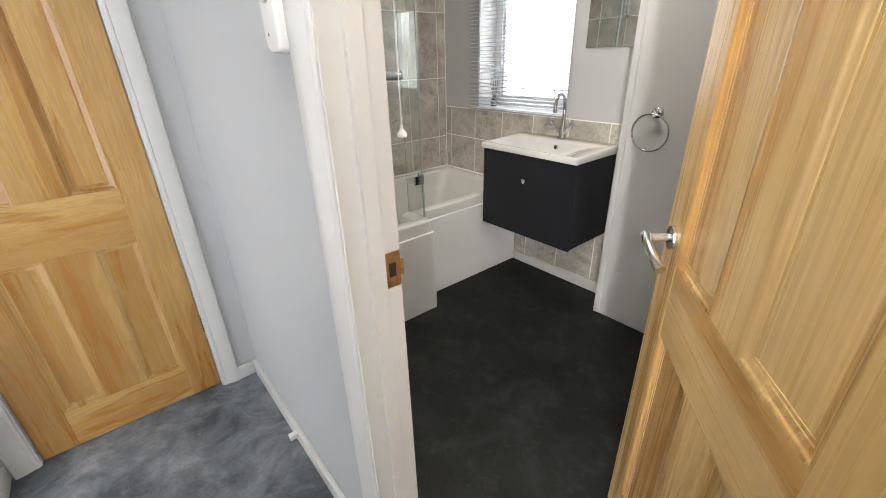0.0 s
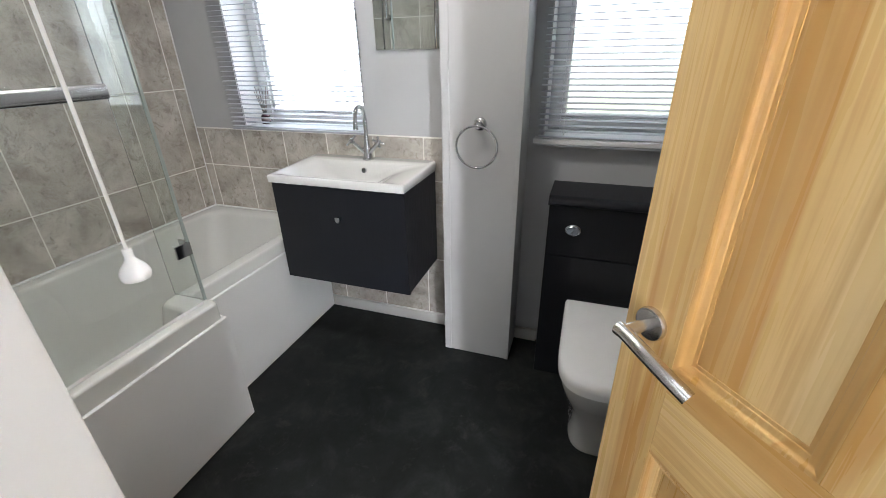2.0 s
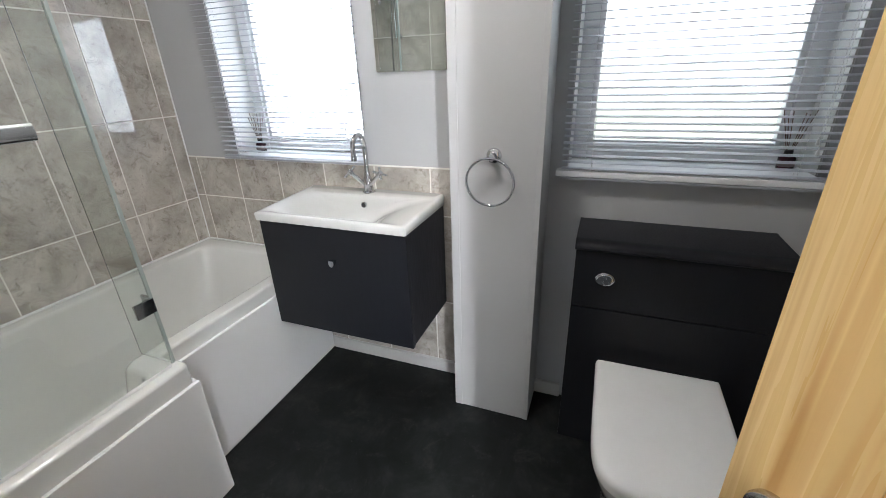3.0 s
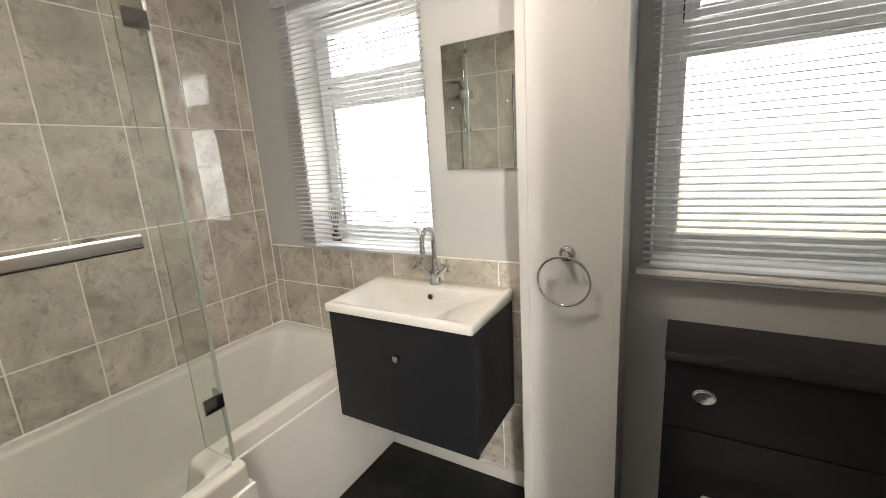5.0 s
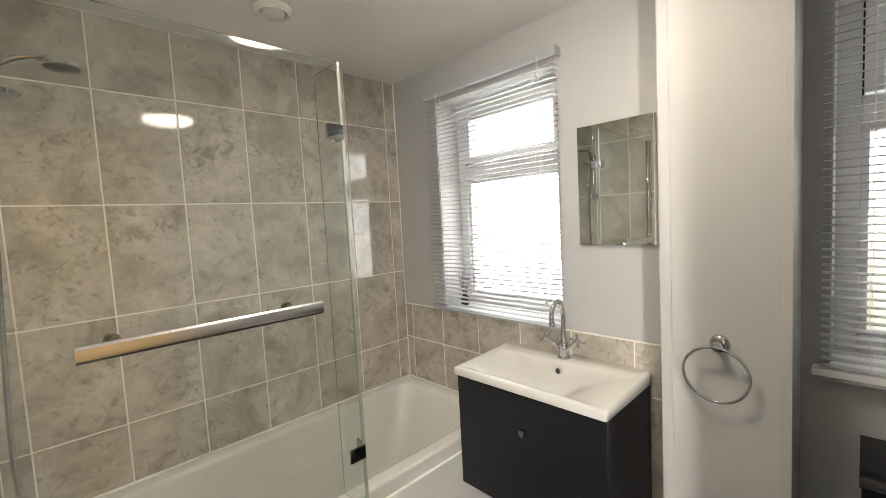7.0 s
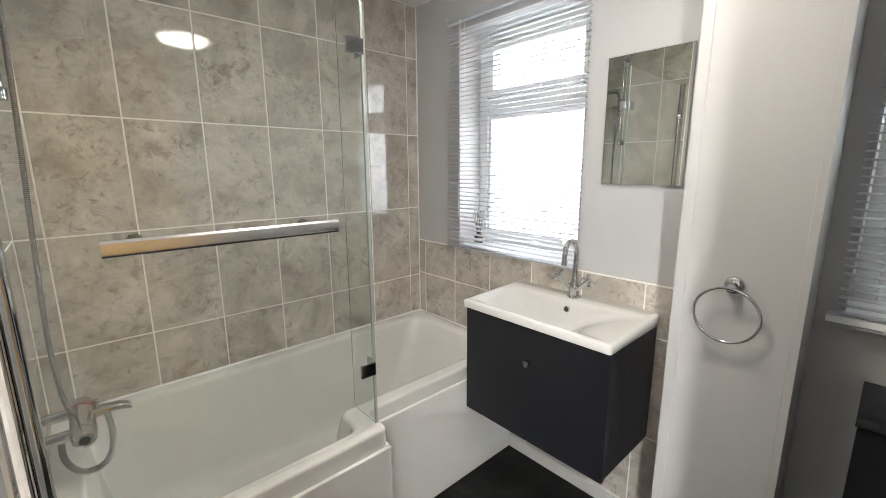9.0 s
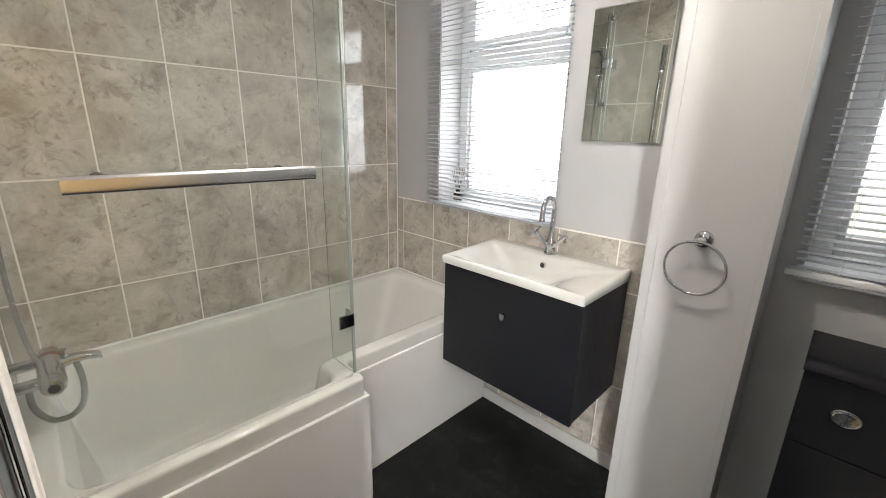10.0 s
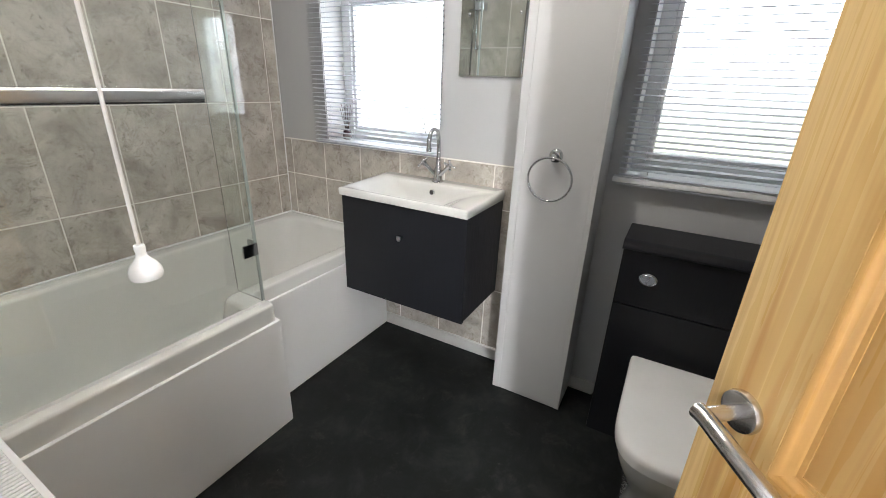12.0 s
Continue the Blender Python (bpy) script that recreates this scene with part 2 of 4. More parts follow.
def part(name, bm, material, parent, label="", smooth=40, even=True):
    off = ORIGIN[parent.name]
    bmesh.ops.translate(bm, vec=-off, verts=bm.verts[:])
    ob = new(name, as_mesh(name, bm, material, smooth))
    ob.parent = parent
    if smooth is not None and even:
        ob.modifiers.new("even_normals", "WEIGHTED_NORMAL").keep_sharp = True
    ORIGIN[ob.name] = off
    return tagged(ob, label)


def setting(name, bm, material, label="", category="", smooth=None):
    ob = new(name, as_mesh(name, bm, material, smooth))
    ORIGIN[ob.name] = Vector((0, 0, 0))
    return tagged(ob, label, category, kind="structure")


def box(x0, x1, y0, y1, z0, z1, bevel=0.0, seg=2, bm=None):
    """A block, with its edges rounded; joined to bm where that is given."""
    b = bmesh.new()
    bmesh.ops.create_cube(b, size=1)
    bmesh.ops.scale(b, vec=(x1 - x0, y1 - y0, z1 - z0), verts=b.verts[:])
    bmesh.ops.translate(b, vec=((x0 + x1) / 2, (y0 + y1) / 2, (z0 + z1) / 2), verts=b.verts[:])
    if bevel:
        bmesh.ops.bevel(b, geom=b.edges[:], offset=bevel, segments=seg, profile=0.5, affect="EDGES")
    if bm is None:
        return b
    join(bm, b)
    return bm


def join(bm, other):
    me = bpy.data.meshes.new("tmp")
    other.to_mesh(me)
    other.free()
    bm.from_mesh(me)
    bpy.data.meshes.remove(me)
    return bm


def rod(a, b, r, seg=16, r2=None, bm=None, bevel=0.0):
    """A round bar from a to b."""
    a, b = Vector(a), Vector(b)
    o = bmesh.new()
    bmesh.ops.create_cone(o, cap_ends=True, segments=seg, radius1=r, radius2=r if r2 is None else r2, depth=(b - a).length)
    if bevel:
        caps = [e for e in o.edges if len({round(v.co.z, 5) for v in e.verts}) == 1]
        bmesh.ops.bevel(o, geom=caps, offset=bevel, segments=2, profile=0.5, affect="EDGES")
    o.transform(Matrix.Translation((a + b) / 2) @ (b - a).to_track_quat("Z", "Y").to_matrix().to_4x4())
    return o if bm is None else join(bm, o)


def tube(points, r, seg=12, bm=None):
    """A round tube along a smooth line through the points."""
    pts = [Vector(p) for p in points]
    fine = []
    for i in range(len(pts) - 1):
        p0, p1, p2, p3 = pts[max(i - 1, 0)], pts[i], pts[i + 1], pts[min(i + 2, len(pts) - 1)]
        for k in range(8):
            t = k / 8
            fine.append(0.5 * ((2 * p1) + (p2 - p0) * t + (2 * p0 - 5 * p1 + 4 * p2 - p3) * t * t + (3 * p1 - p0 - 3 * p2 + p3) * t ** 3))
    fine.append(pts[-1])
    o = bmesh.new()
    rings = []
    side = (fine[1] - fine[0]).orthogonal().normalized()
    for i, p in enumerate(fine):
        d = (fine[min(i + 1, len(fine) - 1)] - fine[max(i - 1, 0)]).normalized()
        side = (side - d * side.dot(d)).normalized()
        up = d.cross(side)
        rings.append([o.verts.new(p + r * (math.cos(a) * side + math.sin(a) * up)) for a in (2 * math.pi * k / seg for k in range(seg))])
    for a, b in zip(rings, rings[1:]):
        for k in range(seg):
            o.faces.new((a[k], a[(k + 1) % seg], b[(k + 1) % seg], b[k]))
    o.faces.new(rings[0][::-1])
    o.faces.new(rings[-1])
    return o if bm is None else join(bm, o)


def spun(profile, centre, axis="Z", seg=32, bm=None):
    """A turned piece from (radius, height) pairs about an axis through the centre."""
    o = bmesh.new()
    rings = []
    for r, h in profile:
        rings.append([o.verts.new((r * math.cos(2 * math.pi * k / seg), r * math.sin(2 * math.pi * k / seg), h)) for k in range(seg)] if r > 1e-6 else [o.verts.new((0, 0, h))])
    for a, b in zip(rings, rings[1:]):
        for k in range(seg):
            f = [a[k % len(a)], a[(k + 1) % len(a)], b[(k + 1) % len(b)], b[k % len(b)]]
            f = list(dict.fromkeys(f))
            if len(f) > 2:
                o.faces.new(f)
    for ring in (rings[0], rings[-1]):
        if len(ring) > 2:
            o.faces.new(ring)
    turn = {"Z": Matrix(), "X": pose(0, 0, 0, 0, 90, 0), "-X": pose(0, 0, 0, 0, -90, 0), "Y": pose(0, 0, 0, -90, 0, 0), "-Y": pose(0, 0, 0, 90, 0, 0), "-Z": pose(0, 0, 0, 180, 0, 0)}[axis]
    o.transform(Matrix.Translation(centre) @ turn)
    return o if bm is None else join(bm, o)


def rounded(points, r, seg=6):
    """A flat outline with each corner rounded by its radius (one for all, or one a corner)."""
    out, count = [], len(points)
    for i, p in enumerate(points):
        p, a, b = Vector(p), Vector(points[i - 1]), Vector(points[(i + 1) % count])
        rr = r[i] if isinstance(r, (list, tuple)) else r
        da, db = (a - p).normalized(), (b - p).normalized()
        s, e = p + da * rr, p + db * rr
        for k in range(seg + 1):
            t = k / seg
            out.append(s * (1 - t) ** 2 + p * 2 * t * (1 - t) + e * t * t)
    return out


def lofted(loops, top=False, bottom=False):
    """Skins outlines of equal count, given as lists of (x, y, z)."""
    o = bmesh.new()
    rings = [[o.verts.new(p) for p in loop] for loop in loops]
    for a, b in zip(rings, rings[1:]):
        for k in range(len(a)):
            o.faces.new((a[k], a[(k + 1) % len(a)], b[(k + 1) % len(a)], b[k]))
    if bottom:
        o.faces.new(rings[0])
    if top:
        o.faces.new(rings[-1])
    return o


def pierced(axis, c0, c1, u0, u1, z0, z1, holes):
    """A wall across the axis from c0 to c1, running u0 to u1, with openings (ua, ub, za, zb)."""
    bm = bmesh.new()
    us = sorted({u0, u1, *(h[0] for h in holes), *(h[1] for h in holes)})
    for a, b in zip(us, us[1:]):
        cuts = sorted((h[2], h[3]) for h in holes if h[0] <= a and h[1] >= b)
        z = z0
        for za, zb in cuts + [(z1, z1)]:
            if za > z:
                box(*((c0, c1, a, b) if axis == "x" else (a, b, c0, c1)), z, za, bm=bm)
            z = zb
    bmesh.ops.remove_doubles(bm, verts=bm.verts[:], dist=1e-5)
    return bm


# ---- the rooms ----
CEIL = 2.262
W1, W2 = (1.145, 1.845, 1.0, 2.075), (-0.375, 0.335, 1.012, 2.075)
setting("wall_east", pierced("x", 2.342, 2.62, -0.6, 2.31, 0.0, CEIL, [W1, W2]), wall_paint, "pale grey painted outer wall with two windows", "wall")
setting("wall_north", box(0.645, 2.342, 2.188, 2.31, 0.0, CEIL), grout, "wall behind grey stone-look tiles", "wall")
setting("wall_west", pierced("x", 0.545, 0.645, -2.1, 2.31, 0.0, CEIL, [(-0.387, 0.358, 0.0, 2.03)]), wall_paint, "pale grey painted partition with a doorway", "wall")
setting("wall_south", box(0.645, 2.342, -0.6, -0.5, 0.0, CEIL), wall_paint, "pale grey painted wall", "wall")
setting("wall_hall_end", pierced("y", 1.475, 1.575, -0.43, 0.545, 0.0, CEIL, [(-0.25, 0.405, 0.0, 2.0)]), wall_paint, "grey painted wall around a pine door", "wall")
setting("wall_hall_side", pierced("x", -0.43, -0.33, -2.1, 1.475, 0.0, CEIL, [(0.66, 1.32, 0.0, 2.0), (-0.98, -0.80, 0.25, 2.05)]), wall_paint, "grey painted hall wall with an open doorway and an added light slot", "wall")
setting("wall_hall_back", box(-0.33, 0.545, -2.1, -2.0, 0.0, CEIL), wall_paint, "grey painted wall", "wall")
setting("floor_bathroom", box(0.595, 2.342, -0.5, 2.188, -0.06, 0.0), floor_mat, "charcoal slate-look sheet vinyl floor", "floor")
setting("floor_hall", box(-1.1, 0.595, -2.0, 1.575, -0.06, 0.0), hall_floor_mat, "mid-grey slate-look sheet vinyl floor", "floor")
setting("ceiling", box(-0.43, 2.62, -2.1, 2.31, CEIL, CEIL + 0.1), ceiling_paint, "white painted ceiling", "ceiling")
setting("wall_cupboard", box(-0.43, 0.545, 2.21, 2.31, 0.0, CEIL), wall_paint, "plain wall behind the closed door", "wall")

boxing = box(2.15, 2.342, 0.393, 0.703, 0.0, CEIL, 0.003)
pillar = setting("pipe_boxing", boxing, boxing_paint, "white painted full-height pipe boxing beside the basin", "pillar")
for y0, y1 in ((0.672, 0.7035), (0.3925, 0.412)):
    ob = part("trim", box(2.1482, 2.152, y0, y1, 0.0, CEIL - 0.001, 0.0015), boxing_paint, pillar)


def skirting(name, x0, x1, y0, y1, h=0.064):
    setting(name, box(x0, x1, y0, y1, 0.0, h, 0.004), trim_paint, "white painted skirting board", "baseboard", 40)


skirting("baseboard_1", 2.322, 2.342, 0.703, 1.455)
skirting("baseboard_2", 2.326, 2.342, 0.285, 0.393)
skirting("baseboard_3", 0.527, 0.545, 0.43, 1.475)
skirting("baseboard_4", 0.445, 0.527, 1.457, 1.475)
skirting("baseboard_5", -0.33, -0.312, 1.32, 1.475)
skirting("baseboard_8", -0.33, -0.312, -2.0, 0.66)
skirting("baseboard_6", 0.645, 0.66, 0.44, 1.31)
skirting("baseboard_7", 1.0, 2.1, -0.5, -0.485)

setting("backdrop", box(2.74, 2.76, -1.4, 3.2, 0.0, 3.2), haze, "bright hazy garden and white sky", "backdrop")
# Unseen glowing panel beyond the doorway, standing in for the hall's daylight.
setting("hall_light_panel", box(-1.12, -1.1, -0.4, 2.2, 0.0, 2.6), hall_fill, "unseen glowing panel added to light the hall through the doorway", "backdrop")
# Unseen slot and glowing panel, added to throw the light band onto the boxing.
slot_frame = new("light_slot")
ORIGIN[slot_frame.name] = Vector((0, 0, 0))
tagged(slot_frame, "unseen framed slot added to throw a light band on the boxing", "window", kind="structure")
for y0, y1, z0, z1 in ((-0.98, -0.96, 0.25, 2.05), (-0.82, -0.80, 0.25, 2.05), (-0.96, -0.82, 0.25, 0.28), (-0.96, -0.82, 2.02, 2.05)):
    part("window_frame", box(-0.41, -0.36, y0, y1, z0, z1, 0.003), upvc, slot_frame)
slot_pane = part("pane", box(-0.388, -0.384, -0.96, -0.82, 0.28, 2.02), window_glass, slot_frame, smooth=None)
slot_pane.visible_shadow = False
setting("slot_panel", box(-0.5, -0.48, -1.02, -0.76, 0.2, 2.1), slot_glow, "glowing panel added behind the slot as its light source", "backdrop")


def door_frame(n, along, lo, hi, c0, c1, height, stop_at, faces):
    """Lining, stops and architraves of a doorway. along: the axis the wall runs on."""
    def bx(u0, u1, a, b, z0, z1, bev=0.002):
        return box(a, b, u0, u1, z0, z1, bev) if along == "y" else box(u0, u1, a, b, z0, z1, bev)
    t = 0.025
    ob = new(n)
    ORIGIN[ob.name] = Vector((0, 0, 0))
    tagged(ob, "white painted wooden door frame with moulded architraves", "door frame", kind="structure")
    part("lining", bx(lo - t, lo, c0, c1, 0, height), trim_paint, ob)
    part("lining", bx(hi, hi + t, c0, c1, 0, height), trim_paint, ob)
    part("lining", bx(lo - t, hi + t, c0, c1, height, height + t), trim_paint, ob)
    s0, s1 = stop_at
    part("door_stop", bx(hi - 0.012, hi + 0.0005, s0, s1, 0, height), trim_paint, ob)
    part("door_stop", bx(lo - 0.0005, lo + 0.012, s0, s1, 0, height), trim_paint, ob)
    part("door_stop", bx(lo, hi, s0, s1, height - 0.012, height), trim_paint, ob)
    for c, sgn in faces:
        for u0, u1, inner in ((hi + 0.006, hi + 0.076, 0), (lo - 0.076, lo - 0.006, 1)):
            prof = ((0.0, -0.002), (0.0, 0.006), (0.04, 0.009), (0.16, 0.0105), (0.20, 0.0085), (0.24, 0.0105), (0.45, 0.015), (0.65, 0.018), (0.9, 0.0185), (0.97, 0.016), (1.0, 0.01), (1.0, -0.002))
            loops = []
            for z in (0.0, height + 0.076):
                row = [((u0 + (u1 - u0) * f) if not inner else (u1 - (u1 - u0) * f), c + sgn * dd) for f, dd in prof]
                loops.append([(q, u, z) if along == "y" else (u, q, z) for u, q in row])
            part("architrave", lofted(loops, top=True, bottom=True), trim_paint, ob, smooth=50)
        part("architrave", bx(lo - 0.006, hi + 0.006, *sorted((c - sgn * 0.002, c + sgn * 0.016)), height + 0.006, height + 0.076, 0.004), trim_paint, ob)
    return ob


frame_bath = door_frame("door_frame_1", "y", -0.362, 0.333, 0.54, 0.652, 2.0, (0.58, 0.612), [(0.545, -1), (0.645, 1)])
frame_hall = door_frame("door_frame_2", "x", -0.229, 0.385, 1.47, 1.58, 1.97, (1.53, 1.56), [(1.475, -1)])
strike = part("strike_plate", box(0.617, 0.650, 0.3305, 0.3345, 0.913, 0.988, 0.001), brass, frame_bath, "worn brass strike plate")
# A solid black block stands in for the shade inside the latch hole.
part("latch_hole_shade", box(0.623, 0.639, 0.3298, 0.333, 0.936, 0.966, 0.0005), black_plastic, strike)
part("lip", box(0.648, 0.657, 0.3298, 0.3335, 0.933, 0.969, 0.001), brass, strike)
for z in (0.921, 0.980):
    part("screw", spun([(0.0045, 0), (0.004, 0.0012), (0, 0.0014)], (0.632, 0.3303, z), "-Y", 12), brass, strike)


def panel_door(name, m, width, height, st, mu, lock, wood, cross, label):
    """Four-panel pine door in its own metres: x from the hinge, the seen face towards +y."""
    t = 0.035
    d = new(name)
    d.matrix_world = m
    ORIGIN[d.name] = Vector((0, 0, 0))
    tagged(d, label, "door", kind="structure")
    mid = width / 2
    rails = ((0.006, 0.165), lock, (height - 0.11, height))
    for x0, x1 in ((0, st), (width - st, width)):
        part("stile", box(x0, x1, -t, 0, 0.006, height, 0.0015), wood, d)
    for z0, z1 in rails:
        part("rail", box(st, width - st, -t + 0.0005, -0.0005, z0, z1, 0.0008), cross, d)
    for (a, z0), (z1, b) in zip(rails, rails[1:]):
        part("mullion", box(mid - mu, mid + mu, -t + 0.0005, -0.0005, z0, z1, 0.0008), wood, d)
        for x0, x1 in ((st, mid - mu), (mid + mu, width - st)):
            pn = bmesh.new()
            join(pn, box(x0, x1, -0.024, -0.012, z0, z1))
            part("panel", pn, wood, d, smooth=20)
            for sgn, face in ((1, -0.0005), (-1, -t + 0.0005)):
                md = bmesh.new()
                def ring(i, y):
                    return [(x0 + i, y, z0 + i), (x1 - i, y, z0 + i), (x1 - i, y, z1 - i), (x0 + i, y, z1 - i)]
                steps = ((0.0, 0.0), (0.004, -0.0005), (0.008, -0.003), (0.012, -0.006), (0.017, -0.0075), (0.019, -0.0095), (0.024, -0.0105), (0.0245, -0.0125))
                join(md, lofted([ring(i, face + sgn * dy) for i, dy in steps]))
                part("moulding", md, wood, d, smooth=30)
    return d


LEAF = pose(0.672, -0.360, 0.0, 0, 0, 38.4)
door_bath = panel_door("door_1", LEAF, 0.686, 1.985, 0.099, 0.054, (0.732, 0.906), pine_upright, pine_level, "clear-lacquered four-panel pine door standing half open")
door_hall = panel_door("door_2", pose(0.382, 1.488, 0.0, 0, 0, 180), 0.608, 1.965, 0.108, 0.066, (0.748, 0.94), pine_figured, pine_figured_level, "closed clear-lacquered four-panel pine door")
for z in (0.33, 1.72):
    part("hinge", rod((-0.003, 0.004, z - 0.04), (-0.003, 0.004, z + 0.04), 0.006, 12), brushed, door_hall, "steel butt hinge")

for sgn, face in ((1, 0.0), (-1, -0.035)):
    h = part("handle", spun([(0.026, 0), (0.0265, 0.0045), (0.025, 0.0085), (0.0215, 0.0098), (0, 0.0102)], (0.636, face, 0.953), "Y" if sgn > 0 else "-Y"), brushed, door_bath, "brushed steel lever handle on a round rose")
    y1, y2 = face + sgn * 0.008, face + sgn * 0.056
    neck = rod((0.636, face + sgn * 0.004, 0.953), (0.636, y2, 0.953), 0.0095, 20, bevel=0.002)
    part("neck", neck, brushed, h)
    lever = tube([(0.645, y2, 0.953), (0.629, y2, 0.953), (0.594, y2 + sgn * 0.004, 0.951), (0.556, y2 + sgn * 0.002, 0.942), (0.520, y2 - sgn * 0.006, 0.928)], 0.0108, 16)
    part("lever", lever, brushed, h)
part("latch_plate", box(0.6855, 0.6872, -0.028, -0.007, 0.92, 0.985, 0.0005), brushed, door_bath, "steel latch plate")

# ---- windows ----
def window(n, hole, label):
    y0, y1, z0, z1 = hole
    xf, xb, fw = 2.495, 2.56, 0.055
    w = new(n)
    ORIGIN[w.name] = Vector((0, 0, 0))
    tagged(w, label, "window", kind="structure")
    tz0, tz1 = 1.672, 1.755
    part("window_frame", box(xf, xb, y0, y0 + fw, z0, z1, 0.004), upvc, w)
    part("window_frame", box(xf, xb, y1 - fw, y1, z0, z1, 0.004), upvc, w)
    part("window_frame", box(xf, xb, y0 + fw, y1 - fw, z0, z0 + fw, 0.004), upvc, w)
    part("window_frame", box(xf, xb, y0 + fw, y1 - fw, z1 - fw, z1, 0.004), upvc, w)
    part("transom", box(xf, xb, y0 + fw, y1 - fw, tz0, tz1, 0.004), upvc, w)
    a0, a1 = y0 + fw, y1 - fw
    bead = bmesh.new()
    for b in ((a0, a0 + 0.018, z0 + fw, tz0), (a1 - 0.018, a1, z0 + fw, tz0), (a0 + 0.018, a1 - 0.018, z0 + fw, z0 + fw + 0.018), (a0 + 0.018, a1 - 0.018, tz0 - 0.018, tz0)):
        box(xf + 0.012, xb - 0.01, *b, 0.003, bm=bead)
    part("glazing_bead", bead, upvc, w)
    sash = bmesh.new()
    s0, s1 = tz1, z1 - fw
    for b in ((a0 + 0.004, a0 + 0.045, s0 + 0.004, s1 - 0.004), (a1 - 0.045, a1 - 0.004, s0 + 0.004, s1 - 0.004), (a0 + 0.045, a1 - 0.045, s0 + 0.004, s0 + 0.04), (a0 + 0.045, a1 - 0.045, s1 - 0.04, s1 - 0.004)):
        box(xf - 0.012, xb - 0.008, *b, 0.004, bm=sash)
    fan = part("fanlight", sash, upvc, w, "white opening fanlight sash")
    seal = bmesh.new()
    for b in ((a0, a0 + 0.004, s0, s1), (a1 - 0.004, a1, s0, s1)):
        box(xf + 0.002, xb - 0.012, *b, bm=seal)
    part("seal", seal, black_plastic, fan)
    ym = (y0 + y1) / 2
    hd = box(xf - 0.024, xf - 0.011, ym - 0.045, ym + 0.05, s0 + 0.014, s0 + 0.03, 0.004)
    part("window_handle", hd, upvc, fan)
    for za, zb, inx in ((z0 + fw, tz0, 0.03), (s0 + 0.03, s1 - 0.03, 0.028)):
        p = part("pane", box(xf + inx, xf + inx + 0.006, a0 + 0.003, a1 - 0.003, za, zb), window_glass, w, smooth=None)
        p.visible_shadow = False
    part("window_sill", box(2.325 if n.endswith("1") else 2.312, xf, y0 + 0.001, y1 - 0.001, z0 - 0.012, z0 + 0.006, 0.003), upvc, w)
    rv = bmesh.new()
    for b in ((y1 - 0.004, y1, z0 + 0.006, z1), (y0, y0 + 0.004, z0 + 0.006, z1), (y0 + 0.004, y1 - 0.004, z1 - 0.004, z1)):
        box(2.345, xf, *b, bm=rv)
    part("reveal", rv, trim_paint, w)
    return w


window("window_1", W1, "white plastic window with a fanlight over the bath end")
win2 = window("window_2", W2, "white plastic window with a fanlight over the toilet")
part("window_sill", box(2.296, 2.345, -0.42, 0.368, 0.990, 1.011, 0.005), upvc, win2, "white projecting sill board")


def venetian_blind(y0, y1, z0, z1, tilt, label):
    x = 2.311
    b = thing("venetian_blind", (x, (y0 + y1) / 2, z0), label, "blind", "window blinds")
    hr = box(x - 0.0125, x + 0.0145, y0, y1, z1 - 0.026, z1, 0.002)
    head = part("headrail", hr, blind_slat, b, "pale grey metal headrail")
    for y in (y0 - 0.004, y1 - 0.006):
        part("bracket", box(x - 0.015, 2.342, y, y + 0.01, z1 - 0.03, z1 + 0.004, 0.001), blind_slat, head)
    part("bottom_rail", box(x - 0.0125, x + 0.0125, y0 + 0.002, y1 - 0.002, z0, z0 + 0.009, 0.003), blind_slat, b)
    pitch = 0.0212
    count = int((z1 - 0.034 - z0 - 0.016) / pitch)
    pts = [(-0.0125, -0.0012), (-0.006, 0.0008), (0.0, 0.0014), (0.006, 0.0008), (0.0125, -0.0012)]
    o = bmesh.new()
    up = [[o.verts.new((px, py, pz)) for px, pz in pts] for py in (y0 + 0.003 - (y0 + y1) / 2, y1 - 0.003 - (y0 + y1) / 2)]
    dn = [[o.verts.new((px, py, pz - 0.0006)) for px, pz in pts] for py in (y0 + 0.003 - (y0 + y1) / 2, y1 - 0.003 - (y0 + y1) / 2)]
    for s in (up, dn):
        for k in range(4):
            o.faces.new((s[0][k], s[0][k + 1], s[1][k + 1], s[1][k]))
    for k in (0, 4):
        o.faces.new((up[0][k], up[1][k], dn[1][k], dn[0][k]))
    me = as_mesh("slat", o, blind_slat, 60)
    for k in range(count):
        s = new("slat", me)
        s.parent = b
        s.matrix_basis = pose(random.uniform(-0.0006, 0.0006), random.uniform(-0.0008, 0.0008), 0.018 + k * pitch, random.uniform(-0.1, 0.1), tilt + random.uniform(-1.2, 1.2), 0)
    for f in (0.13, 0.87):
        y = y0 + (y1 - y0) * f
        for dx in (-0.0135, 0.0135):
            part("ladder_cord", rod((x + dx, y, z0 + 0.004), (x + dx, y, z1 - 0.02), 0.0006, 6), cord_white, b)
    for i, dy in enumerate((0.02, 0.027)):
        part("pull_cord", rod((x - 0.017, y0 + 0.05 + dy, z0 + 0.12 + i * 0.03), (x - 0.017, y0 + 0.05 + dy, z1 - 0.015), 0.0008, 6), cord_white, b)
        part("tassel", spun([(0.001, 0.02), (0.004, 0.012), (0.0055, 0), (0, -0.001)], (x - 0.017, y0 + 0.05 + dy, z0 + 0.105 + i * 0.03), "Z", 10), white_plastic, b)
    part("tilt_cord", rod((x - 0.017, y1 - 0.098, z1 - 0.02), (x - 0.019, y1 - 0.094, z0 + 0.16), 0.0009, 6), cord_white, b)
    return b


